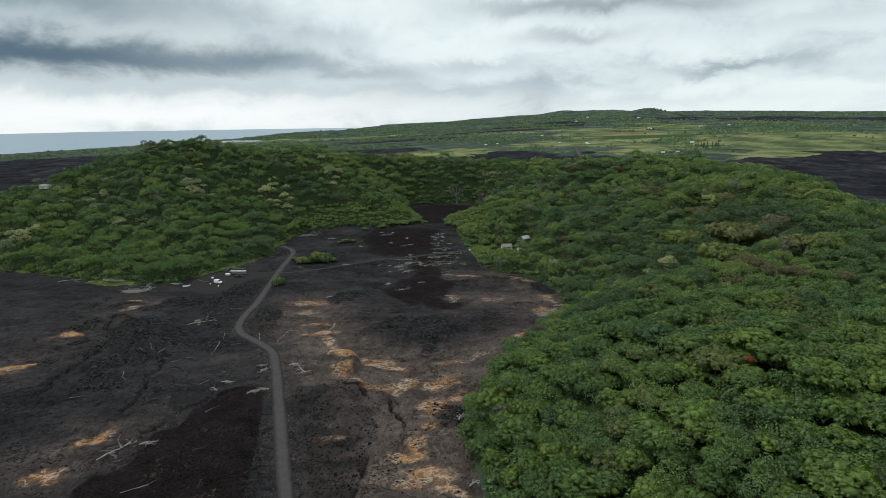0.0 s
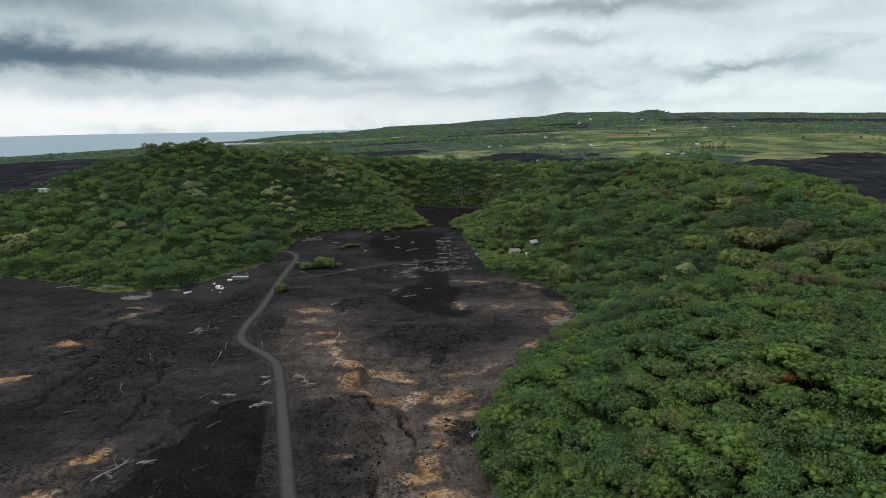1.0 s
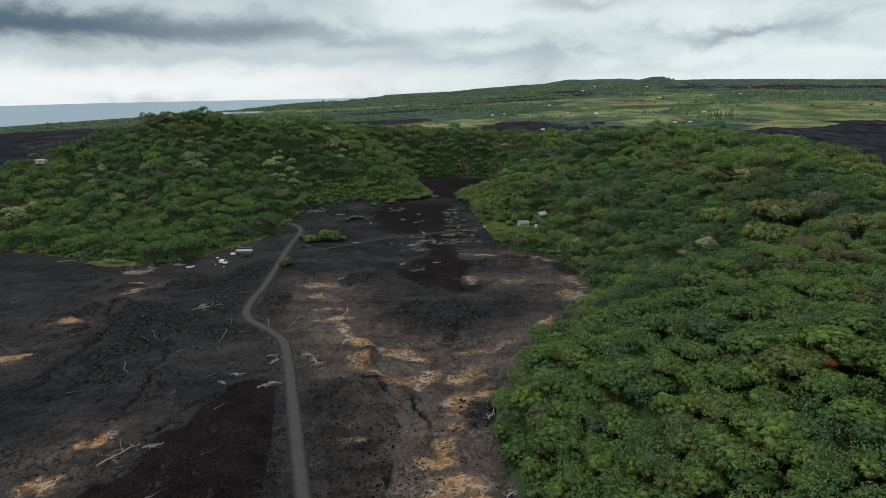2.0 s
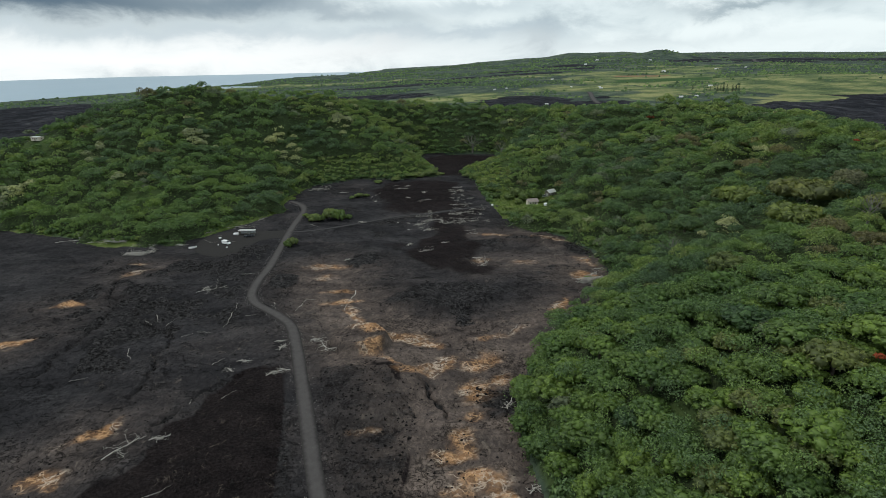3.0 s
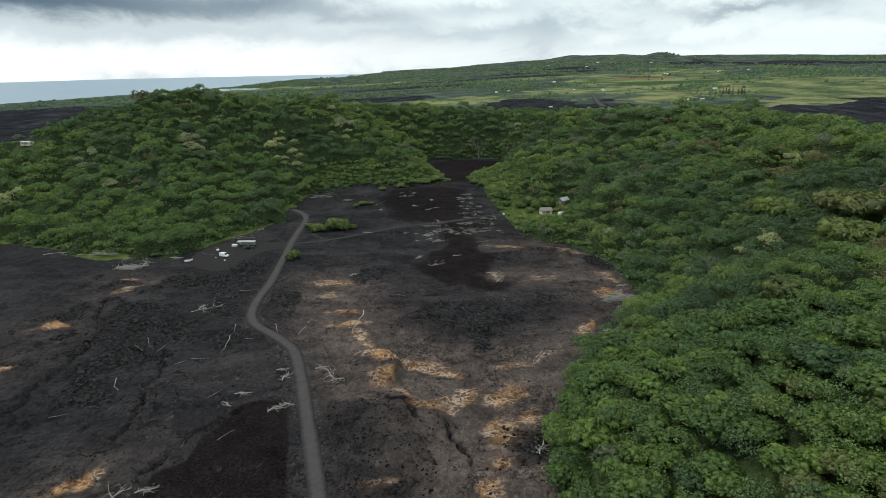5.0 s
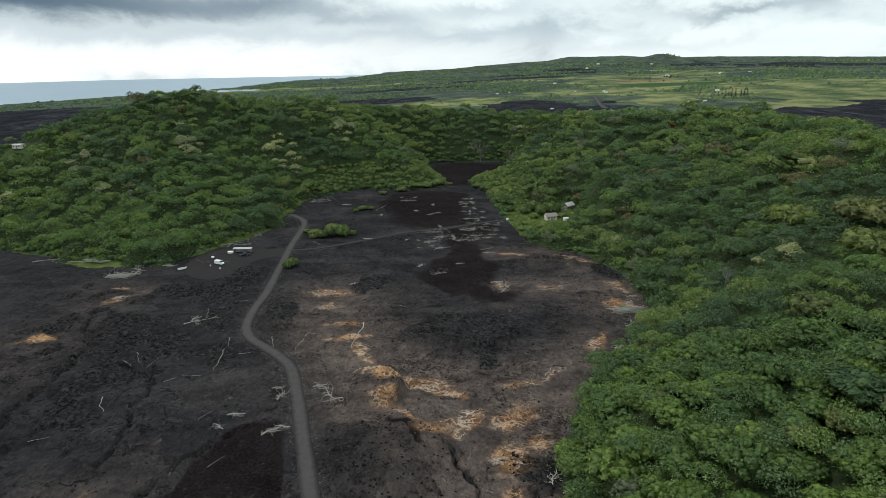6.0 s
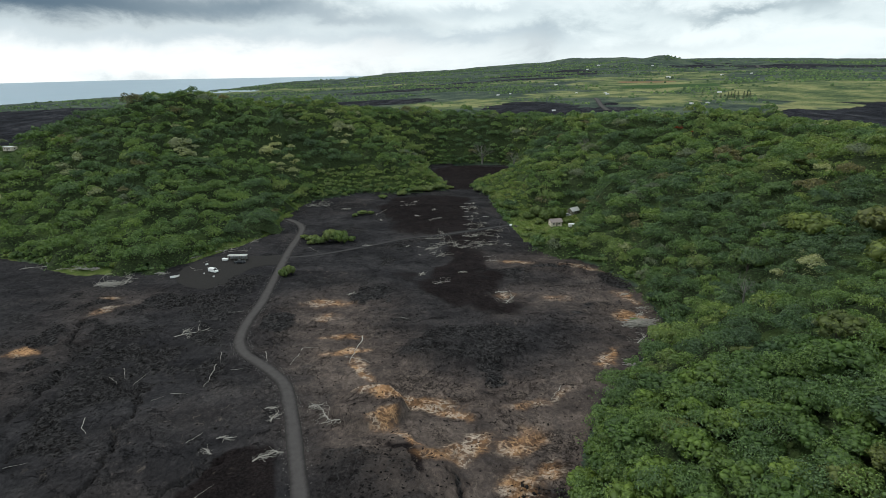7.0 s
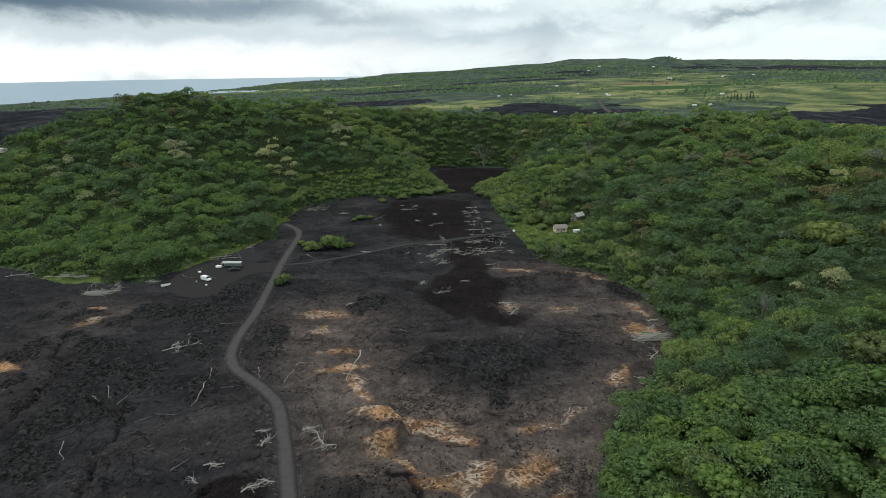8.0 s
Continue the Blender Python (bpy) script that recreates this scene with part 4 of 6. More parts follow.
    w_ = np.sqrt(1 - u * u)
    nrm = np.stack([w_ * np.cos(v), w_ * np.sin(v), u], -1)
    p = np.stack([lx[i], ly[i], lz[i]], -1) + nrm * (lr[i] * r.uniform(0.86, 1.06, len(i)))[:, None] * np.array([1, 1, 0.82])
    at = np.clip(np.round((p[:, 0] - x0) / cell).astype(int), 0, nx - 1) * ny + np.clip(np.round((p[:, 1] - y0) / cell).astype(int), 0, ny - 1)
    keep = (p[:, 2] > top[at] - 0.8 * lr[i]) & (p[:, 2] > core[at] - 0.2)
    leaf, lt = leaf[i[keep]], lt[i[keep]]
    # and on the growth between the crowns
    far = np.hypot(gx_ + 10, gy_ - 40)
    small = np.clip(0.0021 * far, 0.40, 1.1)
    j = np.repeat(np.arange(len(used)), r.poisson(np.clip(cover * 0.55 * cell ** 2 / (0.42 * small ** 2), 0, 6)))
    on = np.stack([gx_[j] + r.uniform(-0.5, 0.5, len(j)) * cell, gy_[j] + r.uniform(-0.5, 0.5, len(j)) * cell, surf[j] + r.uniform(0.0, 0.5, len(j))], -1)
    p, nrm = np.concatenate([p[keep], on]), np.concatenate([nrm[keep], np.tile((0.0, 0.0, 0.7), (len(j), 1))])
    leaf, lt = np.concatenate([leaf, small[j]]), np.concatenate([lt, hue[used][j]])
    i = np.arange(len(p))
    nrm = nrm + r.normal(0, 0.30, nrm.shape) + np.array([0, 0, 0.2])
    nrm /= np.linalg.norm(nrm, axis=1)[:, None]
    d = np.cross(nrm, r.normal(0, 1, nrm.shape))
    d /= np.linalg.norm(d, axis=1)[:, None]
    e = np.cross(nrm, d)
    ln = (leaf[i] * r.uniform(0.65, 1.3, len(i)))[:, None]
    wd = ln * r.uniform(0.3, 0.5, len(i))[:, None]
    tri = np.stack([p - d * ln * 0.4 - e * wd, p - d * ln * 0.4 + e * wd, p + d * ln * 0.6 + nrm * ln * r.uniform(-0.3, 0.2, len(i))[:, None]], 1)
    T.append(len(used) + np.arange(3 * len(i)).reshape(-1, 3))
    V.append(tri.reshape(-1, 3))
    C.append(np.repeat(lt[i], 3))
    me = raw_mesh(name, np.concatenate(V), np.concatenate(T))
    me.polygons.foreach_set("use_smooth", np.arange(len(me.polygons)) < smooth)
    me.attributes.new("tint", "FLOAT", "POINT").data.foreach_set("value", np.concatenate(C).astype(np.float32))
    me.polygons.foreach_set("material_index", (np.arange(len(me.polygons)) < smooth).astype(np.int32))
    return thing(name, me, label, "forest", kind="stuff", mat=[LEAVES, SHADE_TWIGS])


rest = ~near
west = rest & (fx < -20)
east = rest & (fx > -5) & (fy < 300) & (fy > 72) & (fx < 0.79 * fy + 16)
north = rest & ~west & ~east
for k, (mask, label) in enumerate(((west, "dense green tropical forest on the tall cone"), (north, "dense green forest on the crater's rim"), (east, "dense bright green forest on the near slope"))):
    canopy(fx[mask], fy[mask], fz[mask], size[mask], tint[mask], "forest", label, 60 + k, lobes=16 if k == 2 else 11, lobe=0.8 if k == 2 else 0.95)
hx, hy = forest_spots(19, 3.9, lambda x, y: wooded(x, y) & low_ground(x, y, lay(x, y)))
canopy(hx, hy, lay(hx, hy)["z"] - 0.3, rng.uniform(0.42, 0.8, len(hx)) * np.where(hx > -8, 0.8, 1.0), rng.uniform(0.70, 0.81, len(hx)), "undergrowth", "low yellow-green shrubs along the lava's far edge", 73, trunk=0.5)
# low growth that closes the gaps beneath the nearest trees
ux, uy = forest_spots(12, 5.6, wooded)
under = (np.hypot(ux - 20, uy - 40) < gap_near[near].max()) & (ux > 0) & (uy > 60)
canopy(ux[under], uy[under], lay(ux[under], uy[under])["z"], np.full(under.sum(), 0.95), rng.uniform(0.2, 0.6, under.sum()), "undergrowth", "green undergrowth filling gaps beneath the slope's trees", 71, trunk=1.5, cover=0.3)
# skirt of low bushes where the forest meets the lava
kx, ky = forest_spots(14, 3.1, lambda x, y: wooded(x, y) & (to_line(x, y, SHORE)[0] < 6.5) & inside(x, y, BOWL))
SKIRT = [crown_arrays(220 + k, 36, 2, 0.75, lobes=3, flat=0.6, radius=2.3, trunk=0.1, single=True, core=0.75) for k in range(3)]
leafy(SKIRT, kx, ky, lay(kx, ky)["z"] - 0.5, rng.uniform(0.7, 1.3, len(kx)), np.clip(rng.normal(0.5, 0.12, len(kx)), 0.2, 0.78), "undergrowth", "low green bushes along the forest's foot")


# ---------------------------------------------------------------- single trees
def empty(name, m, label, category, group=""):
    ob = new(name)
    ob.empty_display_size = 0.5
    ob.matrix_basis = m
    return tagged(ob, label, category, group)


def trunk_mesh(centres, radius, trunk):
    """A tapered trunk with a limb to each lobe of the crown."""
    bm = bmesh.new()
    fork = Vector((0, 0, trunk * 0.7))
    tube(bm, [(0, 0, -1.5), (0.08, 0.02, trunk * 0.3), fork], (radius * 1.25, radius, radius * 0.85))
    for c in centres[:7]:
        end = Vector(c)
        mid = fork.lerp(end, 0.5) + Vector((0, 0, -0.2))
        tube(bm, [fork - Vector((0, 0, 0.2)), mid, end], (radius * 0.6, radius * 0.38, radius * 0.15), 4)
    me = bpy.data.meshes.new("trunk")
    bm.to_mesh(me)
    bm.free()
    return me


def tree(kind, m, label, leaf, group="", trunk=4.0, thick=0.22):
    v, t, centres = kind
    ob = empty("tree", m, label, "tree", group)
    part("trunk", trunk_mesh(centres, thick, trunk), BARK, ob)
    part("crown", raw_mesh("crown", v, t), leaf, ob)
    return ob


NEAR = [crown_arrays(300 + k, 720, 3, 0.33, lobes=26, flat=(0.7, 0.9, 0.6, 1.05, 0.8, 0.65)[k], radius=3.9, trunk=2.2, single=True, lobe=0.56, core=0.85) for k in range(6)]
TONES = [leaf_material("leaves_" + n, [(0.0, tuple(0.84 * c for c in a)), (1.0, tuple(0.84 * c for c in b))], False) for n, a, b in (
    ("deep", (0.066, 0.124, 0.034), (0.088, 0.155, 0.036)), ("bright", (0.112, 0.186, 0.036), (0.148, 0.222, 0.044)), ("fresh", (0.082, 0.146, 0.036), (0.110, 0.175, 0.036)),
    ("dusky", (0.092, 0.126, 0.062), (0.118, 0.144, 0.078)), ("olive", (0.112, 0.145, 0.040), (0.135, 0.160, 0.050)), ("shade", (0.050, 0.098, 0.038), (0.070, 0.125, 0.036)))]
NAMES = ("deep green", "bright green", "fresh green", "dusky grey-green", "olive green", "dark green")
ni = np.where(near)[0]
masters = {}
tone_pick = np.clip((rough_noise(fx[ni], fy[ni], 26, 120, 2) - 0.25) * 10 + rng.normal(0, 1.0, len(ni)), 0, 5.99).astype(int)
for a, i in enumerate(ni):
    kind, tone = int(rng.integers(0, 6)), int((1, 2, 0, 2, 1, 4)[tone_pick[a]] if rng.uniform() < 0.88 else rng.integers(0, 6))
    m = pose(fx[i], fy[i], fz[i] - 1.4, 0, 0, rng.uniform(0, 360)) @ Matrix.Diagonal((1.12 * size[i], 1.12 * size[i], size[i] * rng.uniform(0.8, 1.02), 1))
    if (kind, tone) not in masters:
        if kind in [k for k, _ in masters]:
            other = next(o for (k, _), o in masters.items() if k == kind)
            ob = copy_thing(other, Matrix.Identity(4))
            crown = next(c for c in ob.children if c.name.startswith("crown"))
            crown.data = crown.data.copy()
            crown.data.materials[0] = TONES[tone]
            ob["label"] = NAMES[tone] + " broadleaf tree with feathery leaves on the slope"
        else:
            ob = tree(NEAR[kind], Matrix.Identity(4), NAMES[tone] + " broadleaf tree with feathery leaves on the slope", TONES[tone], "trees on the near slope", 3.0)
        masters[(kind, tone)] = ob
        ob.matrix_basis = m
    else:
        ob = copy_thing(masters[(kind, tone)], Matrix.Identity(4))
        ob.matrix_basis = m

for k, (ux, uy, ur, tone) in enumerate(UMBRELLAS):
    kind = crown_arrays(500 + k, int(80 * ur), 3, 1.0, lobes=19, flat=0.2, radius=ur, trunk=5.0, single=True, lobe=0.62)
    leaf = leaf_material("umbrella_leaves", [(0.0, c) for c in [((0.125, 0.140, 0.045), (0.105, 0.155, 0.036), (0.098, 0.152, 0.034), (0.07, 0.13, 0.034), (0.08, 0.14, 0.04), (0.13, 0.135, 0.05))[k]]] + [(1.0, (0.140, 0.155, 0.046))], False)
    tree(kind, pose(ux, uy, height_at(ux, uy) - 0.5), ("olive-brown", "yellow-green", "yellow-green", "green", "green", "olive-brown")[k] + " umbrella tree with a broad flat crown", leaf, "umbrella trees", 6.0, 0.45)

FLAME = leaf_material("flame_flowers", [(0.0, (0.30, 0.045, 0.015)), (1.0, (0.22, 0.06, 0.02))], False)
for k, (x, y, s) in enumerate(((145, 482, 0.9), (67, 121, 0.30), (169, 286, 0.35), (150, 470, 0.5))):
    ob = tree(NEAR[k % 6], pose(x, y, height_at(x, y) + (1.2 if s > 0.6 else 4.5 - 4 * s)) @ Matrix.Diagonal((s, s, s, 1)), "tree covered in orange-red flowers among the forest", FLAME, "flowering trees", 3.0)

# shrubs standing alone on the lava
SHRUB = crown_arrays(640, 300, 3, 0.6, lobes=9, flat=0.55, radius=4.0, trunk=0.3, single=True)
SHRUB_LEAF = leaf_material("shrub_leaves", [(0.0, (0.100, 0.155, 0.040)), (1.0, (0.150, 0.190, 0.060))], False)
first = None
for x, y, s, sz in ((-90, 314, 0.75, 1.0), (-92, 311, 0.5, 0.9), (-80, 366, 1.25, 1.25), (-75, 363, 1.1, 1.3), (-86, 361, 0.9, 0.9), (-91, 368, 0.85, 0.6), (-90, 360, 0.6, 0.6), (-70, 367, 0.6, 0.6), (-71, 421, 0.75, 0.6), (-66, 424, 0.6, 0.5),
                    (-75, 417, 0.5, 0.5), (-96, 372, 0.6, 0.5), (-24, 494, 1.3, 0.7), (-32, 489, 1.4, 0.7), (-40, 487, 1.2, 0.6), (-16, 499, 0.9, 0.5), (12, 476, 1.2, 0.8), (16, 452, 1.3, 0.8), (6, 488, 1.0, 0.6), (20, 430, 1.3, 0.8),
                    (22, 412, 1.0, 0.7), (48, 257, 0.6, 0.4), (-63, 470, 0.8, 0.5), (-50, 481, 1.0, 0.7), (28, 366, 0.9, 0.5), (38, 358, 1.2, 0.7), (46, 364, 1.2, 0.8), (30, 352, 0.9, 0.6), (54, 372, 1.1, 0.8), (34, 392, 0.8, 0.7), (30, 404, 1.0, 0.8), (40, 398, 1.3, 1.1), (46, 398, 1.5, 1.4), (36, 408, 1.3, 1.2), (27, 380, 0.7, 0.4), (33, 372, 0.6, 0.4), (24, 368, 0.7, 0.4), (50, 390, 0.8, 0.6)):
    m = pose(x, y, height_at(x, y) - 0.2, 0, 0, rng.uniform(0, 360)) @ Matrix.Diagonal((s, s, sz * (0.9 + 0.4 * s), 1))
    if first is None:
        first = ob = tree(SHRUB, Matrix.Identity(4), "yellow-green shrub growing on the dark lava", SHRUB_LEAF, "shrubs on the lava", 0.6, 0.12)
        ob.name = "shrub"
        ob["category"] = "shrub"
    else:
        ob = copy_thing(first, Matrix.Identity(4))
    ob.matrix_basis = m


# ---------------------------------------------------------------- dead wood
BLEACHED = bark_material("bleached_wood", (0.24, 0.225, 0.20), (0.46, 0.44, 0.40))


def limb(bm, start, way, length, thick, r, forks=2, wild=0.5, gravity=-0.12):
    """A crooked tapering limb with forks; all in one mesh."""
    pts, p, d = [Vector(start)], Vector(start), Vector(way).normalized()
    n = 4
    for k in range(n):
        d = (d + Vector((r.uniform(-wild, wild), r.uniform(-wild, wild), r.uniform(-wild, wild) * 0.6 + gravity))).normalized()
        p = p + d * length / n
        if p.z < 0.12:
            p.z, d.z = 0.12, abs(d.z) * 0.5
        pts.append(p.copy())
    tube(bm, pts, [thick * (1 - 0.16 * k) for k in range(n + 1)], 4)
    for k in range(forks):
        q = pts[r.randint(2, n)]
        limb(bm, q, d + Vector((r.uniform(-1, 1), r.uniform(-1, 1), r.uniform(-0.2, 0.7))), length * r.uniform(0.35, 0.6), thick * 0.5, r, max(0, forks - 1), wild, gravity)


def dead_tree(seed, label, limbs, length, spread, upright=False, wood=BLEACHED):
    """A fallen tree: trunk, and each limb a part of its own."""
    r = random.Random(seed)
    ob = empty("dead_tree", Matrix.Identity(4), label, "dead tree", "dead trees")
    bm = bmesh.new()
    if upright:
        tube(bm, [(0, 0, -1), (0.2, 0, 3.5), (0.1, 0.2, 6.5)], (0.6, 0.45, 0.3), 7)
    else:
        tube(bm, [(-length * 0.5, 0, 0.35), (-length * 0.15, 0.4, 0.5), (length * 0.2, -0.2, 0.4), (length * 0.5, 0.3, 0.3)], (0.15, 0.13, 0.10, 0.06), 6)
    part("trunk", bm, wood, ob)
    for k in range(limbs):
        bm = bmesh.new()
        if upright:
            a = 6.283 * k / limbs + r.uniform(-0.3, 0.3)
            limb(bm, (0, 0, 3.0 + 3.5 * (k % 3) / 3), (math.cos(a), math.sin(a), 0.8), length * r.uniform(0.5, 0.8), 0.2, r, 3, 0.3, 0.05)
        else:
            u = r.uniform(-0.5, 0.5)
            limb(bm, (u * length, 0, 0.4), (r.uniform(-0.6, 1), r.choice((-1, 1)) * r.uniform(0.4, 1) * spread, r.uniform(0.0, 0.45)), length * r.uniform(0.22, 0.5), 0.075, r, 2, 0.8, -0.2)
        part("branch", bm, wood, ob)
    return ob


HEAP = dead_tree(1, "heap of bleached grey branches lying on black lava", 15, 10, 1.0)
SPREAD = dead_tree(2, "fallen bleached tree with spreading branches on black lava", 12, 11, 0.8)
SMALL = dead_tree(3, "small tangle of pale dead branches on the lava", 10, 5.5, 1.0)
LONG = dead_tree(4, "long fallen trunk with bare pale branches on lava", 8, 14, 0.5)
FALLEN = [(HEAP, -165, 306, 10, 1.35), (HEAP, -160, 309, 100, 1.0), (SPREAD, -110, 253, 30, 0.95), (SMALL, -112, 255, 80, 0.9), (SMALL, -64, 184, 40, 1.1), (SMALL, -62, 186, 170, 0.8), (SMALL, -66, 201, 80, 1.0), (SMALL, -68, 205, 10, 0.7),
          (HEAP, -53, 202, 120, 0.8), (SMALL, -49, 198, 200, 1.0), (SMALL, -56, 206, 20, 0.8), (SMALL, -76, 192, 5, 0.9), (SMALL, -79, 187, 140, 0.8), (HEAP, -21, 300, 20, 0.7), (SMALL, -30, 312, 75, 1.0), (SPREAD, -14, 355, 99, 0.74),
          (SPREAD, -20, 357, 7, 0.81), (HEAP, -2, 358, -4, 0.62), (SPREAD, -21, 377, 95, 0.68), (SPREAD, -2, 372, 0, 0.62), (HEAP, -8, 371, 10, 0.50), (SPREAD, 6, 359, 11, 0.50), (SPREAD, 2, 329, -5, 0.50), (HEAP, -14, 354, 69, 0.68), (HEAP, -9, 350, 25, 0.74), (HEAP, 5, 353, 14, 0.62), (SPREAD, -27, 349, 26, 0.62), (HEAP, -7, 369, -33, 0.56), (SPREAD, 9, 368, 77, 0.62), (HEAP, -4, 384, -17, 0.56), (SPREAD, -27, 367, 0, 0.62), (SPREAD, -6, 393, 6, 0.56), (SPREAD, 1, 390, 73, 0.56), (SMALL, -39, 355, 60, 0.62), (SMALL, -36, 413, -33, 0.74), (SPREAD, -44, 440, 10, 0.8), (HEAP, -106, 448, 20, 0.9), (LONG, -100, 446, 30, 0.7), (SMALL, -84, 440, 10, 1.2), (SMALL, -58, 288, 60, 0.8), (SMALL, -12, 312, 20, 0.8), (HEAP, 6, 281, 60, 0.9), (SMALL, 3, 288, 10, 1.0),
          (SMALL, 42, 227, 90, 0.9), (SMALL, 26, 209, 30, 1.0), (HEAP, 48, 253, 0, 0.8), (HEAP, 46, 243, 50, 0.8), (SMALL, 52, 264, 50, 1.2), (SMALL, 55, 270, 20, 1.0), (SPREAD, -5, 431, 30, 0.9), (LONG, -104, 452, 10, 0.9), (SMALL, -149, 317, 0, 1.2), (SPREAD, -184, 326, 5, 1.0),
          (LONG, -196, 325, 0, 0.9), (LONG, -214, 329, 20, 1.0), (SPREAD, -3, 404, 10, 0.56), (SMALL, -28, 402, 11, 0.62), (SPREAD, -92, 147, 60, 0.85), (SMALL, -84, 151, 20, 0.9), (SMALL, 5, 164, 70, 1.1), (SMALL, 8, 158, 10, 0.9), (SMALL, 8, 132, 40, 1.1),
          (SMALL, 52, 283, 30, 1.0), (SPREAD, -132, 352, 20, 0.9), (SMALL, -143, 340, 70, 1.1), (LONG, -125, 350, 10, 0.7), (SPREAD, -122, 368, 70, 0.7), (SMALL, -60, 356, 0, 1.0), (LONG, 14, 445, 100, 0.6), (SPREAD, 30, 344, 150, 0.6),
          (SPREAD, -22, 355, 25, 0.77), (HEAP, -26, 351, 11, 0.74), (SMALL, -26, 405, 5, 0.56), (SMALL, -33, 353, -17, 0.51), (SMALL, -23, 405, 23, 0.70), (SMALL, 6, 383, 1, 0.60), (SPREAD, -25, 345, 37, 0.55), (LONG, -4, 355, 11, 0.47), (SPREAD, -4, 371, 0, 0.65), (SMALL, -32, 341, -24, 0.49), (SPREAD, -22, 340, 55, 0.71), (SMALL, -37, 413, -42, 0.75), (LONG, -2, 394, -5, 0.66), (SPREAD, -20, 340, 20, 0.58), (SMALL, 13, 352, -16, 0.47), (HEAP, 0, 353, 8, 0.64), (LONG, -25, 368, 4, 0.80), (SMALL, -27, 349, -28, 0.60), (SPREAD, -4, 349, 21, 0.53), (SPREAD, 2, 375, 4, 0.47), (SMALL, -8, 361, -12, 0.52), (LONG, 8, 379, 0, 0.73), (SMALL, 4, 396, -14, 0.62), (SMALL, 12, 354, 23, 0.72), (SMALL, -3, 370, -42, 0.77), (SPREAD, 3, 370, -19, 0.49), (SMALL, -4, 451, 158, 0.88), (SMALL, 0, 417, 120, 0.77), (SMALL, 0, 451, 84, 0.86), (SMALL, -58, 407, 107, 0.84), (SMALL, -1, 441, 24, 0.78), (SMALL, -7, 436, 1, 1.02), (SMALL, -3, 410, 97, 0.79), (SMALL, -6, 423, 42, 0.84), (SMALL, 5, 410, 20, 0.91), (SMALL, 0, 435, 78, 1.03), (SMALL, -7, 409, 158, 0.70), (SMALL, -39, 455, 76, 1.00), (SMALL, -48, 457, 31, 0.67), (SMALL, -26, 425, 97, 1.05)]
used = set()
for src, x, y, turn, s in FALLEN:
    m = pose(x, y, height_at(x, y) - 0.05, 0, 0, turn) @ Matrix.Diagonal((s, s, s, 1))
    ob = src if src not in used else copy_thing(src, Matrix.Identity(4))
    used.add(src)
    ob.matrix_basis = m

bare = dead_tree(9, "bare grey leafless tree standing before the forest", 9, 11, 1.0, True, bark_material("weathered_wood", (0.10, 0.095, 0.085), (0.21, 0.20, 0.18)))
bare.name, bare["category"], bare["group"] = "bare_tree", "tree", "bare trees"
bare.matrix_basis = pose(15, 596, height_at(15, 596) + 3) @ Matrix.Diagonal((1.6, 1.6, 1.3, 1))
for x, y, s in ((40, 566, 1.0), (79, 483, 0.8), (118, 200, 0.7), (72, 232, 0.6)):
    copy_thing(bare, Matrix.Identity(4)).matrix_basis = pose(x, y, height_at(x, y) + 2.4, 0, 0, x * 7) @ Matrix.Diagonal((s, s, s, 1))


def brush_pile(m, label, count, length, high, seed):
    """Pale sticks thrown together, each a part."""
    r = random.Random(seed)
    ob = empty("brush_pile", m, label, "brush pile", "brush piles")
    for k in range(count):
        bm = bmesh.new()
        a, z = r.gauss(0, 0.28), 0.1 + high * (k / count) * r.uniform(0.5, 1.0)
        x, y, n = r.uniform(-0.15, 0.15) * length, r.uniform(-0.2, 0.2) * length * (1 - 0.6 * k / count), length * r.uniform(0.35, 0.6)
        pts = [(x + n * u * math.cos(a), y + n * u * math.sin(a) + r.uniform(-0.2, 0.2), z + r.uniform(-0.1, 0.25)) for u in (-0.8, -0.35, 0.1, 0.5, 0.8)]
        tube(bm, pts, (0.05, 0.10, 0.09, 0.06, 0.025), 4)
        part("stick", bm, BLEACHED, ob)
    return ob


brush_pile(pose(39, 226, height_at(39, 226), 0, 0, -10), "low pile of white bleached sticks beside the forest", 40, 9, 0.7, 61)
brush_pile(pose(49, 255, height_at(49, 255), 0, 0, 5), "wide heap of pale fronds and sticks beside the forest", 60, 13, 1.6, 62)
brush_pile(pose(-186, 324, height_at(-186, 324), 0, 0, -8), "long low pile of bleached sticks at the forest's foot", 36, 14, 0.8, 63)
brush_pile(pose(-166, 305, height_at(-166, 305), 0, 0, 0), "broad heap of grey branches on the lava's edge", 44, 12, 1.0, 64)


def log_mesh(seed):
    r = random.Random(seed)
    bm = bmesh.new()
    wander = [0.0]
    for k in range(11):
        wander.append(wander[-1] + r.uniform(-0.055, 0.055))
    tube(bm, [(-0.5 + k / 11, wander[k], 0.0) for k in range(12)], [0.013 - 0.0008 * k for k in range(12)], 5)
    me = bpy.data.meshes.new("log")
    bm.to_mesh(me)
    bm.free()
    me.materials.append(BLEACHED)
    return me


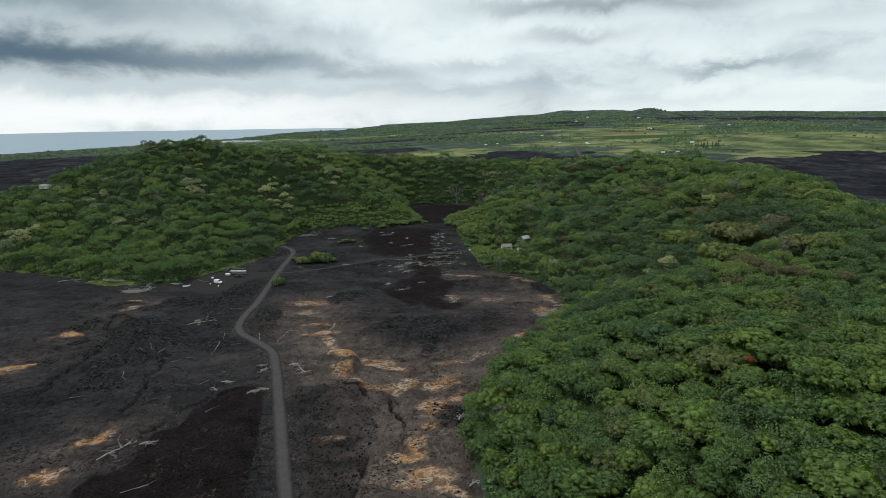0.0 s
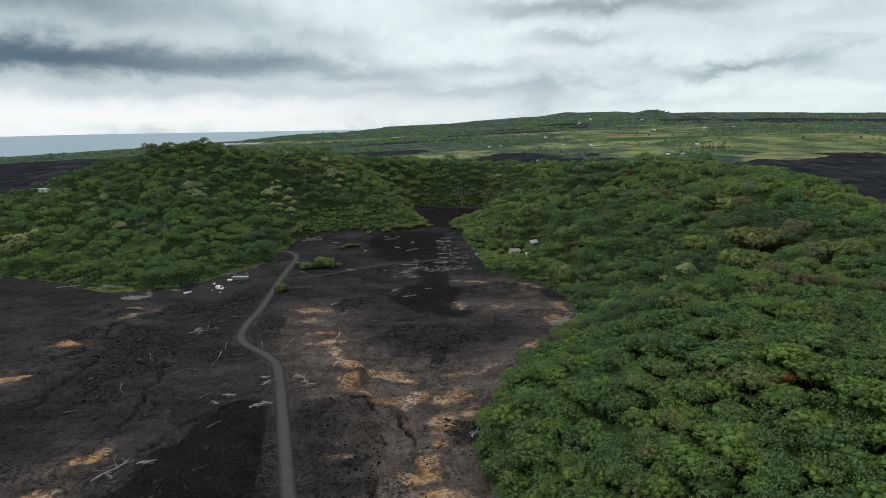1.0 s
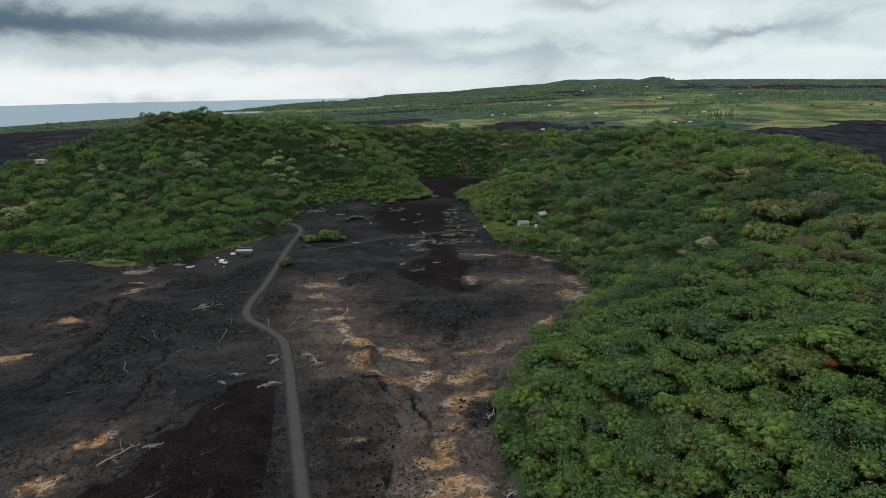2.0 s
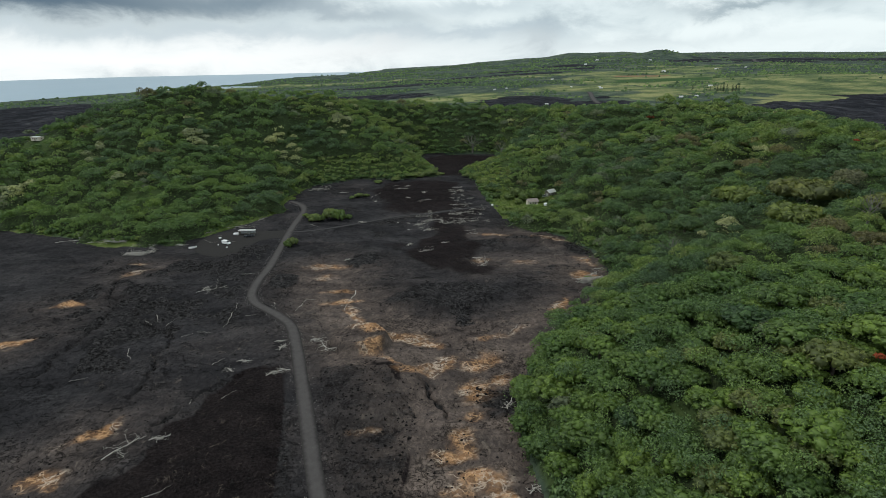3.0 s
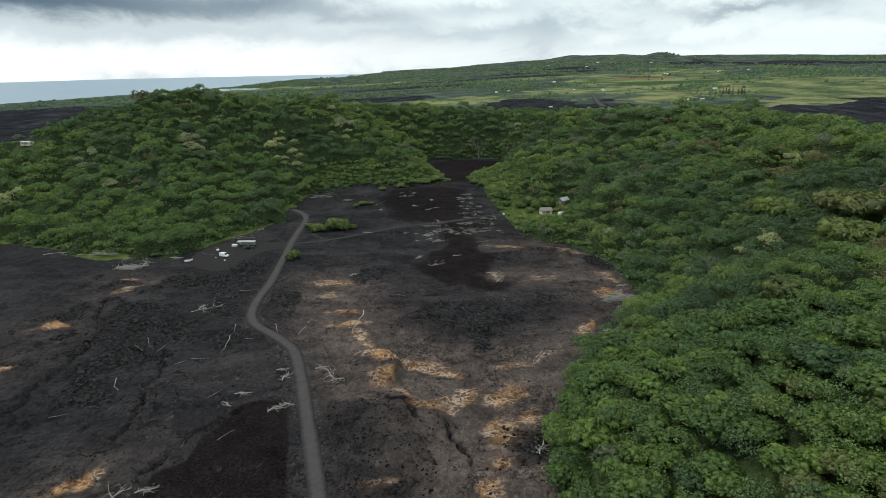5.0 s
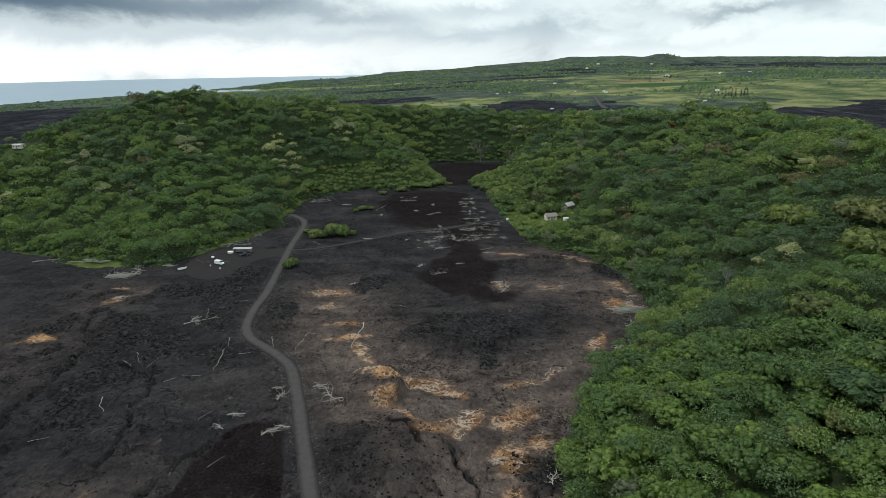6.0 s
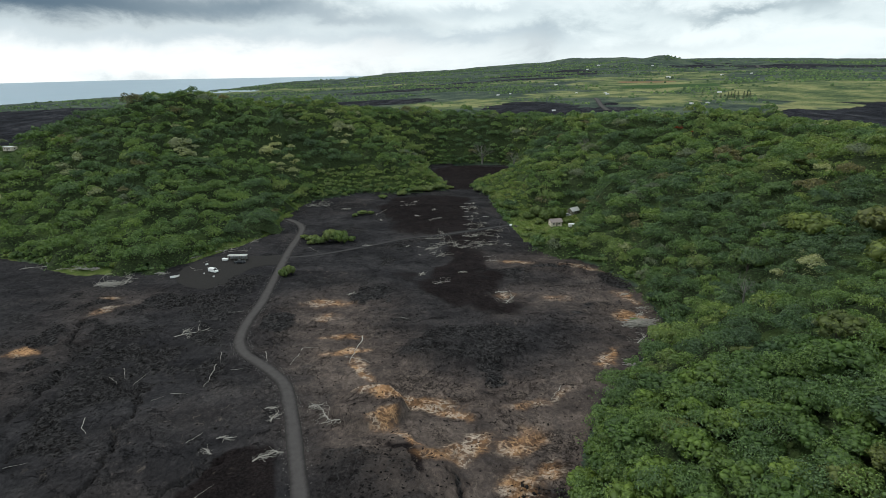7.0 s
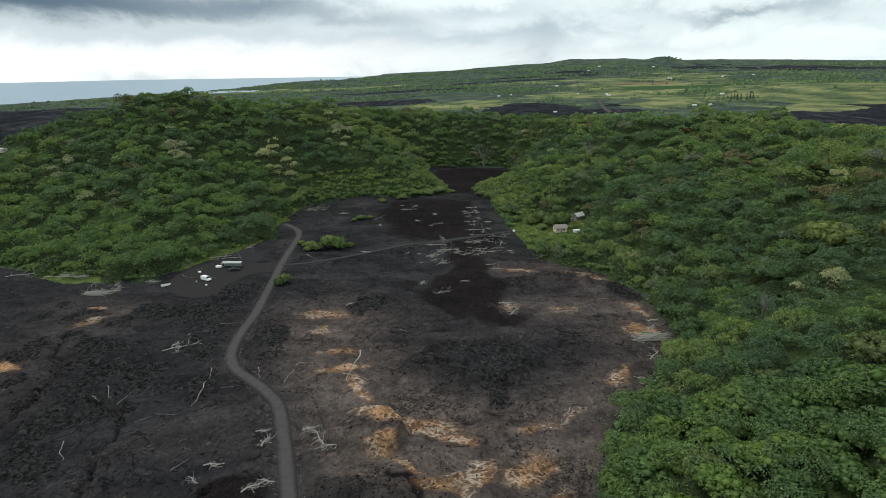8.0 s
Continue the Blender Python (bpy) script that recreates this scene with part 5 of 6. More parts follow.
# pale poles lying about: x, y, length, turn
LOGS = [(-93, 235, 7.3, -1.3), (-92, 224, 14.0, -1.46), (-102, 211, 4.2, 0.67), (-97, 214, 5.8, 0.0), (-115, 198, 9.7, -0.97), (-119, 225, 8.2, -1.07), (-78, 235, 9, -1.28), (-85, 228, 4.5, 0.13), (-68, 236, 12, -1.62), (-65, 242, 4.7, 0.0), (-50, 239, 20, -1.69),
        (-48, 233, 10, -0.44), (-84, 192, 5, 0.96), (12, 211, 11, -2.0), (-100, 272, 5.8, 0.2), (-112, 221, 6, 1.4)]
POLES = [(-67, 279, 4.5, 0.58), (32, 232, 7.5, 0.71), (-36, 266, 5, -0.42), (2, 336, 8, 0.5), (-59, 424, 16, 1.2), (-21, 407, 13, -0.76), (-87, 350, 9, -0.9), (42, 291, 4.5, 0.0), (-138, 325, 6, -0.65), (-134, 322, 4, 0.5), (-74, 172, 5.2, 1.0), (-83, 168, 3.1, 1.7),
         (-78, 131, 6.4, 0.58), (-76, 133, 5, 0.8), (-123, 182, 4.9, 0.37), (-120, 221, 6.4, -0.72), (-124, 322, 3, 0.2), (-135, 334, 3.5, 0.9)]
stick = [log_mesh(k) for k in range(5)]
for k, (x, y, length, turn) in enumerate(LOGS + POLES):
    ob = thing("log", stick[k % 5], "thin bleached log lying on the black lava", "log", "logs on the lava")
    ob.matrix_basis = pose(x, y, height_at(x, y) + 0.18, 0, 0, math.degrees(turn)) @ Matrix.Diagonal((length, length * 0.7, 5, 1))


# ---------------------------------------------------------------- buildings and vehicles
def paint(name, colour, rough=0.6, metal=0.0, wear=0.25):
    m, t, b = material(name, rough, metal)
    p = t.add("ShaderNodeTexCoord", 3)
    a = t.noise(p, 1.2, 5, 0.6)
    coat(t, b, t.mix(t.math("MULTIPLY", t.step(a, 0.4, 0.75), wear), colour, tuple(0.55 * c for c in colour)))
    bump(t, b, t.noise(p, 9.0, 3), 0.1, 0.02)
    return m


def glass(name):
    m, t, b = material(name, 0.08)
    b.inputs["Base Color"].default_value = (0.015, 0.018, 0.02, 1)
    b.inputs["Specular IOR Level"].default_value = 0.6
    return m


CREAM, WHITE, ROOF, STEEL = paint("cream_wall", (0.62, 0.56, 0.46)), paint("white_paint", (0.80, 0.80, 0.80), 0.4, 0, 0.1), paint("brown_roof", (0.23, 0.20, 0.18)), paint("grey_steel", (0.42, 0.44, 0.45), 0.45, 0.5)
GLASS, TYRE, DARK, RUST, WOOD = glass("window_glass"), paint("tyre_rubber", (0.02, 0.02, 0.02), 0.9), paint("dark_paint", (0.03, 0.033, 0.038), 0.35), paint("tin_roof", (0.55, 0.55, 0.53), 0.4, 0.3), paint("grey_wood", (0.22, 0.2, 0.17), 0.9)


def box(bm, lo, hi, bevel=0.0):
    r = bmesh.ops.create_cube(bm, size=1.0)
    lo, hi = Vector(lo), Vector(hi)
    for v in r["verts"]:
        v.co = Vector(((lo.x + hi.x) / 2 + v.co.x * (hi.x - lo.x), (lo.y + hi.y) / 2 + v.co.y * (hi.y - lo.y), (lo.z + hi.z) / 2 + v.co.z * (hi.z - lo.z)))
    if bevel:
        bmesh.ops.bevel(bm, geom=list({e for v in r["verts"] for e in v.link_edges}), offset=bevel, segments=2, affect="EDGES")
    return bm


def boxed(*spans, bevel=0.0):
    bm = bmesh.new()
    for lo, hi in spans:
        box(bm, lo, hi, bevel)
    return bm


def gable(length, width, base, rise, over=0.4, thick=0.14, ribs=0):
    """Two roof slabs that meet in a ridge along x, ribbed where it is of tin."""
    bm = bmesh.new()
    hx, hy = length / 2 + over, width / 2 + over
    for s in (-1, 1):
        a, b_ = Vector((0, 0, base + rise)), Vector((0, s * hy, base - rise * over / (width / 2)))
        q = [Vector((x, p.y, p.z + dz)) for dz in (0, thick) for x, p in ((-hx, a), (hx, a), (hx, b_), (-hx, b_))]
        vs = [bm.verts.new(v) for v in q]
        for f in ((0, 1, 2, 3), (7, 6, 5, 4), (0, 4, 5, 1), (1, 5, 6, 2), (2, 6, 7, 3), (3, 7, 4, 0)):
            bm.faces.new([vs[i] for i in f])
        for k in range(ribs):
            x = -hx + (k + 0.5) * 2 * hx / ribs
            tube(bm, [Vector((x, a.y, a.z + thick)), Vector((x, b_.y, b_.z + thick))], (0.05, 0.05), 4)
    bmesh.ops.recalc_face_normals(bm, faces=bm.faces)
    return bm


def windows(ob, wall, places, w=1.1, h=1.0):
    """Framed panes on a wall: places of (x, y, z, turn)."""
    for x, y, z, turn in places:
        frame_ob = part("window", boxed(((-w / 2, -0.05, -h / 2), (-w / 2 + 0.08, 0.08, h / 2)), ((w / 2 - 0.08, -0.05, -h / 2), (w / 2, 0.08, h / 2)), ((-w / 2 + 0.08, -0.05, h / 2 - 0.08), (w / 2 - 0.08, 0.08, h / 2)), ((-w / 2 + 0.08, -0.05, -h / 2), (w / 2 - 0.08, 0.1, -h / 2 + 0.08))), WHITE, ob)
        frame_ob.matrix_basis = pose(x, y, z, 0, 0, turn)
        part("pane", boxed(((-w / 2 + 0.08, -0.02, -h / 2 + 0.08), (w / 2 - 0.08, 0.02, h / 2 - 0.08))), GLASS, frame_ob)


def shell(length, width, z0, z1, gables=0.0, thick=0.15):
    """Four walls with gable ends."""
    x, y = length / 2, width / 2
    bm = boxed(((-x, -y, z0), (x, -y + thick, z1)), ((-x, y - thick, z0), (x, y, z1)), ((-x, -y + thick, z0), (-x + thick, y - thick, z1)), ((x - thick, -y + thick, z0), (x, y - thick, z1)))
    if gables:
        for sx in (-x, x - thick):
            vs = [bm.verts.new((sx + dx, py, pz)) for dx in (0, thick) for py, pz in ((-y, z1), (y, z1), (0, z1 + gables))]
            for f in ((0, 1, 2), (5, 4, 3), (0, 3, 4, 1), (1, 4, 5, 2), (2, 5, 3, 0)):
                bm.faces.new([vs[i] for i in f])
        bmesh.ops.recalc_face_normals(bm, faces=bm.faces)
    return bm


def house(m, label, length=7.5, width=5.5, z0=0.0, z1=2.7, rise=1.4, wall=None, roof=None, stilts=False, name="house"):
    ob = empty(name, m, label, "house", "")
    part("wall", shell(length, width, z0, z1, rise), wall or CREAM, ob)
    part("floor", boxed(((-length / 2 + 0.15, -width / 2 + 0.15, z0), (length / 2 - 0.15, width / 2 - 0.15, z0 + 0.15))), WOOD, ob)
    part("roof", gable(length, width, z1, rise, ribs=0), roof or ROOF, ob)
    zc = z0 + 1.5
    windows(ob, None, [(-length * 0.28, -width / 2 - 0.03, zc, 0), (length * 0.22, -width / 2 - 0.03, zc, 0), (-length / 2 - 0.03, 0, zc, -90), (length / 2 + 0.03, 0, zc, 90)])
    d = part("door", boxed(((-0.45, -0.04, 0), (0.45, 0.04, 2.0)), bevel=0.01), WOOD, ob, "weathered wooden door")
    d.matrix_basis = pose(0, -width / 2 - 0.045, z0 + 0.02)
    if stilts:
        for sx in (-1, 1):
            for sy in (-1, 1):
                part("post", boxed(((sx * (length / 2 - 0.3) - 0.1, sy * (width / 2 - 0.3) - 0.1, -1.0), (sx * (length / 2 - 0.3) + 0.1, sy * (width / 2 - 0.3) + 0.1, z0))), WOOD, ob)
    return ob


def wheel(parent, x, y, r=0.34, w=0.22):
    bm = bmesh.new()
    bmesh.ops.create_cone(bm, cap_ends=True, segments=20, radius1=r, radius2=r, depth=w, matrix=Matrix.Rotation(radians(90), 4, "X"))
    bmesh.ops.bevel(bm, geom=[e for e in bm.edges if abs(e.verts[0].co.y - e.verts[1].co.y) < 0.01], offset=0.04, segments=2, affect="EDGES")
    ob = part("wheel", bm, TYRE, parent)
    ob.matrix_basis = pose(x, y, r)
    bm = bmesh.new()
    bmesh.ops.create_cone(bm, cap_ends=True, segments=16, radius1=r * 0.6, radius2=r * 0.55, depth=w + 0.04, matrix=Matrix.Rotation(radians(90), 4, "X"))
    part("rim", bm, STEEL, ob)


def car(m, label, colour, profile, cabin, name="car", length=4.3, width=1.75):
    """A car from its side outline: lower body, cabin of glass with its roof, wheels, lights."""
    ob = empty(name, m, label, "car", "")
    bm = bmesh.new()
    rings = []
    for y, inset in ((-width / 2, 0.06), (-width / 2 + 0.08, 0.0), (width / 2 - 0.08, 0.0), (width / 2, 0.06)):
        rings.append([bm.verts.new((x * (1 - inset * 0.4), y, z - (inset if z > 0.5 else 0))) for x, z in profile])
    n = len(profile)
    for a, b_ in zip(rings[:-1], rings[1:]):
        for k in range(n):
            bm.faces.new((a[k], a[(k + 1) % n], b_[(k + 1) % n], b_[k]))
    bm.faces.new(rings[0][::-1])
    bm.faces.new(rings[-1])
    bmesh.ops.recalc_face_normals(bm, faces=bm.faces)
    part("body", bm, colour, ob)
    (x0, x1, x2, x3), zb, zt = cabin
    bm = bmesh.new()
    lo = [bm.verts.new((x, y, zb)) for x, y in ((x0, -width / 2 + 0.08), (x3, -width / 2 + 0.08), (x3, width / 2 - 0.08), (x0, width / 2 - 0.08))]
    hi = [bm.verts.new((x, y, zt)) for x, y in ((x1, -width / 2 + 0.24), (x2, -width / 2 + 0.24), (x2, width / 2 - 0.24), (x1, width / 2 - 0.24))]
    for k in range(4):
        bm.faces.new((lo[k], lo[(k + 1) % 4], hi[(k + 1) % 4], hi[k]))
    bm.faces.new(lo[::-1])
    bm.faces.new(hi)
    part("window", bm, GLASS, ob, "dark tinted car windows")
    part("roof", boxed(((x1 - 0.08, -width / 2 + 0.2, zt - 0.02), (x2 + 0.08, width / 2 - 0.2, zt + 0.06)), bevel=0.03), colour, ob)
    for sx in (-length * 0.31, length * 0.31):
        for sy in (-width / 2 + 0.1, width / 2 - 0.1):
            wheel(ob, sx, sy)
    for sy in (-1, 1):
        part("headlight", boxed(((length / 2 - 0.1, sy * 0.62 - 0.14, 0.62), (length / 2 + 0.02, sy * 0.62 + 0.14, 0.78)), bevel=0.02), STEEL, ob)
    return ob


HATCH = [(-2.1, 0.3), (-2.15, 0.75), (-2.0, 0.98), (0.95, 0.98), (1.9, 0.82), (2.12, 0.6), (2.1, 0.3)]
PICK = [(-2.6, 0.4), (-2.6, 1.0), (-0.9, 1.0), (1.1, 1.05), (2.35, 0.98), (2.6, 0.75), (2.6, 0.4)]


def gz(x, y, up=0.0):
    return height_at(x, y) + up


BOXY = [(-2.3, 0.35), (-2.35, 1.9), (0.9, 1.95), (1.6, 1.2), (2.2, 1.0), (2.3, 0.35)]
car(pose(-126, 318.5, gz(-126, 318.5, 0.12), 0, 0, -28), "white van parked on the dark cinder lot", WHITE, BOXY, ((0.6, 0.75, 0.95, 1.6), 1.2, 1.95), "van", 4.6, 1.9)
car(pose(-118, 331, gz(-118, 331, 0.12), 0, 0, 8), "dark pickup truck parked beside the long shelter", DARK, PICK, ((-0.9, -0.7, 0.5, 1.2), 1.0, 1.7), "pickup_truck", 5.2, 1.85)
car(pose(53.5, 405, gz(53.5, 405, 0.05), 0, 0, 20), "silver car parked on the grass behind the house", STEEL, HATCH, ((-2.0, -1.7, 0.35, 1.1), 0.95, 1.55))
car(pose(51.5, 381, gz(51.5, 381, 0.05), 0, 0, 5), "white van parked beside the small house", WHITE, BOXY, ((0.6, 0.75, 0.95, 1.6), 1.2, 1.95), "van", 4.6, 1.85)

house(pose(42, 382, gz(42, 382, 0.2), 0, 0, 8), "small cream house with a brown roof above a lawn", 6.2, 5.0, 1.1, 3.6, 1.3, CREAM, ROOF, True)
house(pose(58, 410, gz(58, 410, -0.3), 0, 0, 38), "long white-roofed shed half hidden by trees", 6.2, 3.8, 0.0, 2.6, 1.5, WOOD, RUST, False, "shed")
house(pose(-303, 452, gz(-303, 452, 0.1), 0, 0, -12), "pale hut with a flat roof on the ridge", 7.0, 4.5, 0.0, 2.6, 0.25, CREAM, RUST, False, "hut")


def shelter(m):
    """A long open shelter: tin roof on posts, with a white tank at one end."""
    ob = empty("shelter", m, "long open shelter with a grey tin roof on posts", "shelter")
    bm = boxed(((-4.6, -1.5, 2.35), (4.6, 1.5, 2.43)))
    for k in range(30):
        x = -4.5 + k * 0.31
        tube(bm, [(x, -1.52, 2.45), (x, 1.52, 2.45)], (0.05, 0.05), 4)
    part("roof", bm, RUST, ob)
    for x in (-4.3, -1.4, 1.4, 4.3):
        for y in (-1.3, 1.3):
            part("post", boxed(((x - 0.06, y - 0.06, -0.1), (x + 0.06, y + 0.06, 2.35))), WOOD, ob)
    part("back_panel", boxed(((-4.3, 1.36, 0.1), (4.3, 1.42, 1.9))), STEEL, ob)
    part("bench", boxed(((-1.2, -0.2, 0.42), (4.0, 0.4, 0.5)), ((-1.0, -0.1, 0.0), (-0.9, 0.3, 0.42)), ((3.7, -0.1, 0.0), (3.8, 0.3, 0.42))), WOOD, ob)
    return ob


shelter(pose(-120.5, 336, gz(-120.5, 336, 0.1), 0, 0, -3))


def bale(name, m, label, category, size, mat, bevel):
    ob = empty(name, m, label, category)
    part("body", boxed(((-size[0] / 2, -size[1] / 2, 0), (size[0] / 2, size[1] / 2, size[2])), bevel=bevel), mat, ob)
    part("lid", boxed(((-size[0] / 2 - 0.04, -size[1] / 2 - 0.04, size[2] - 0.02), (size[0] / 2 + 0.04, size[1] / 2 + 0.04, size[2] + 0.08)), bevel=0.03), mat, ob)
    return ob


def boat(m):
    ob = empty("boat", m, "small white boat drawn up beside the lot", "boat")
    bm = bmesh.new()
    rings = []
    for x, hw, z in ((-1.9, 0.75, 0.1), (-0.8, 0.85, 0.05), (0.6, 0.75, 0.08), (1.6, 0.4, 0.25), (2.1, 0.05, 0.5)):
        rings.append([bm.verts.new((x, s * hw * k, z + h)) for s, k, h in ((-1, 1, 0.7), (-1, 0.8, 0.1), (1, 0.8, 0.1), (1, 1, 0.7))])
    for a, b_ in zip(rings[:-1], rings[1:]):
        for k in range(3):
            bm.faces.new((a[k], a[k + 1], b_[k + 1], b_[k]))
    bm.faces.new(rings[0])
    bmesh.ops.solidify(bm, geom=bm.faces[:], thickness=0.06)
    part("hull", bm, WHITE, ob)
    for x in (-0.9, 0.4):
        part("thwart", boxed(((x - 0.15, -0.7, 0.55), (x + 0.15, 0.7, 0.6))), WHITE, ob)
    return ob


boat(pose(-141, 312, gz(-141, 312, 0.1), 0, 0, 25))
bale("water_tank", pose(-126.5, 335.5, gz(-126.5, 335.5, 0.1), 0, 0, -3), "white plastic water tank beside the shelter", "tank", (2.6, 1.8, 0.9), WHITE, 0.15)
bale("crate", pose(-133, 329, gz(-133, 329, 0.1), 0, 0, 30), "white storage box standing on the cinder lot", "box", (1.3, 0.8, 0.5), WHITE, 0.05)
bale("crate", pose(-123.5, 312, gz(-123.5, 312, 0.1), 0, 0, 10), "small white storage box on the cinder lot", "box", (0.7, 0.5, 0.4), WHITE, 0.06)
bale("crate", pose(-129.5, 316.5, gz(-129.5, 316.5, 0.1), 0, 0, 50), "small white storage box on the cinder lot", "box", (0.5, 0.4, 0.35), WHITE, 0.06)
bale("crate", pose(18, 389.5, gz(18, 389.5, 0.2), 0, 0, 0), "small white storage box beside a gravel track", "box", (1.2, 1.0, 0.9), WHITE, 0.1)

# houses of the far settlement: x, y, turn, size
far_home = house(Matrix.Identity(4), "distant white house among fields and trees", 16, 10, 0, 4, 2.6, WHITE, RUST)
far_home["group"] = "distant houses"
for k, (x, y, turn, s) in enumerate(((353, 1444, 10, 0.9), (363, 1500, 40, 0.8), (315, 1872, -10, 1.1), (114, 1536, 20, 0.8), (146, 1562, 60, 0.8), (707, 2041, 0, 1.5), (827, 3411, 30, 1.8), (1043, 3190, -20, 1.7), (901, 2092, 10, 1.2), (580, 1385, 5, 1.0),
                                     (430, 1160, -15, 0.9), (171, 1105, 0, 0.7), (462, 1168, 30, 0.8), (300, 1521, 0, 0.6), (1011, 2117, 15, 1.0), (443, 1172, 70, 0.8), (540, 3300, 0, 1.6), (660, 2950, 20, 1.4))):
    m = pose(x, y, gz(x, y, -0.2), 0, 0, turn) @ Matrix.Diagonal((0.5 * s, 0.5 * s, 0.5 * s, 1))
    ob = far_home if k == 0 else copy_thing(far_home, Matrix.Identity(4))
    ob.matrix_basis = m


# ---------------------------------------------------------------- far trees
def conifer():
    """A slim dark conifer in whorls of drooping branches."""
    r = np.random.default_rng(77)
    ob = empty("conifer", Matrix.Identity(4), "tall dark conifer in a row near distant houses", "tree", "conifers")
    bm = bmesh.new()
    tube(bm, [(0, 0, -1), (0, 0, 10), (0, 0, 23)], (0.5, 0.35, 0.08))
    part("trunk", bm, BARK, ob)
    V, T, base = [], [], 0
    for k in range(15):
        z, reach = 2.5 + 1.4 * k, 4.2 * (1 - k / 17)
        for j in range(9):
            a = 6.283 * j / 9 + k
            d, e = np.array([math.cos(a), math.sin(a), 0]), np.array([-math.sin(a), math.cos(a), 0])
            ln = reach * r.uniform(0.8, 1.15)
            p = np.array([0, 0, z])
            V += [p + np.array([0, 0, 0.5]), p + d * ln * 0.6 + e * 0.8 + np.array([0, 0, 0.2]), p + d * ln - np.array([0, 0, 0.4]), p + d * ln * 0.6 - e * 0.8 + np.array([0, 0, 0.2])]
            T += [(base, base + 1, base + 2), (base, base + 2, base + 3)]
            base += 4
    part("crown", raw_mesh("crown", np.array(V), np.array(T)), leaf_material("conifer_needles", [(0.0, (0.018, 0.036, 0.022)), (1.0, (0.030, 0.052, 0.028))], False), ob)
    return ob


pine = conifer()
for k, (x, y, s) in enumerate(((531, 1238, 1.0), (541, 1234, 1.15), (550, 1238, 1.1), (558, 1232, 1.05), (566, 1236, 0.9), (522, 1250, 0.8), (574, 1240, 1.0), (548, 1262, 0.9), (511, 1310, 0.8), (586, 1275, 0.8))):
    m = pose(x, y, gz(x, y), 0, 0, 40 * k) @ Matrix.Diagonal((0.95 * s, 0.95 * s, 0.6 * s, 1))
    ob = pine if k == 0 else copy_thing(pine, Matrix.Identity(4))
    ob.matrix_basis = m


def far_crown(seed):
    """A small lumpy crown for trees beyond a kilometre."""
    r = np.random.default_rng(seed)
    ring = np.arange(6) * 1.047
    V = [(3.4 * math.cos(a) * r.uniform(0.7, 1.2), 3.4 * math.sin(a) * r.uniform(0.7, 1.2), r.uniform(0.0, 1.2)) for a in ring]
    V += [(2.4 * math.cos(a + 0.5) * r.uniform(0.6, 1.2), 2.4 * math.sin(a + 0.5) * r.uniform(0.6, 1.2), r.uniform(2.4, 4.2)) for a in ring] + [(0.3, 0, r.uniform(3.6, 5.2))]
    T = [t for i in range(6) for t in ((i, (i + 1) % 6, 6 + i), ((i + 1) % 6, 6 + (i + 1) % 6, 6 + i), (6 + i, 6 + (i + 1) % 6, 12))]
    return np.array(V), np.array(T), None


def far_wood():
    r = np.random.default_rng(15)
    n = 120000
    az, rad = r.uniform(-46, 46, n), 680 * np.exp(r.uniform(0, 1, n) * math.log(4300 / 680))
    x, y = rad * np.sin(np.radians(az)), rad * np.cos(np.radians(az))
    g = lay(x, y)
    masks, *_ = covers(x, y, g)
    chance = 0.08 + (rough_noise(x, y, 190, 130) - 0.44) * 4.5
    keep = (r.uniform(0, 1, n) < chance) & (g["wood"] < 0.1) & (masks["lava"] + masks["crop"] + masks["soil"] < 0.3) & (g["r"] < g["coast"] - 120)
    keep &= (masks["meadow"] < 0.4) | (r.uniform(0, 1, n) < 0.07)
    keep &= ~((az < -17) & (rad < 1750))
    x, y, z, rad = x[keep][:18000], y[keep][:18000], g["z"][keep][:18000], rad[keep][:18000]
    kinds = [far_crown(700 + k) for k in range(6)]
    tone = np.clip(rough_noise(x, y, 300, 140) * 0.6 + 0.0 + r.normal(0, 0.12, len(x)), 0, 0.7)
    leafy(kinds, x, y, z - 0.8, r.uniform(0.4, 1.2, len(x)) ** 1.3 * (0.65 + rad / 4600), tone, "far_wood", "scattered trees and scrub on the distant slope")


far_wood()
for line, half in (([(300, 1340), (293, 1295), (268, 1161), (258, 1081)], 5.0), ([(1500, 3050), (1400, 2820), (1250, 2450)], 9.0)):
    ribbon("road", line, half, 0.8, GRAVEL, "distant pale road through green country")


# ---------------------------------------------------------------- loose rock and grass
def stones(x, y, z, s, name, label, mat, seed):
    r = np.random.default_rng(seed)
    n = len(x)
    base = np.array([(1, 0, 0), (-1, 0, 0), (0, 1, 0), (0, -1, 0), (0, 0, 1), (0, 0, -1)], float)
    tri = np.array([(4, 0, 2), (4, 2, 1), (4, 1, 3), (4, 3, 0), (5, 2, 0), (5, 1, 2), (5, 3, 1), (5, 0, 3)])
    V = base[None] * r.uniform(0.55, 1.25, (n, 6, 1)) + r.normal(0, 0.22, (n, 6, 3))
    a = r.uniform(0, 6.283, n)
    c, q = np.cos(a)[:, None], np.sin(a)[:, None]
    V = np.stack([V[..., 0] * c - V[..., 1] * q, V[..., 0] * q + V[..., 1] * c, V[..., 2] * 0.75], -1) * s[:, None, None]
    V += np.stack([x, y, z + 0.1 * s], -1)[:, None]
    T = (np.arange(n)[:, None, None] * 6 + tri[None]).reshape(-1, 3)
    return thing(name, raw_mesh(name, V.reshape(-1, 3), T), label, "rubble", kind="stuff", mat=mat)


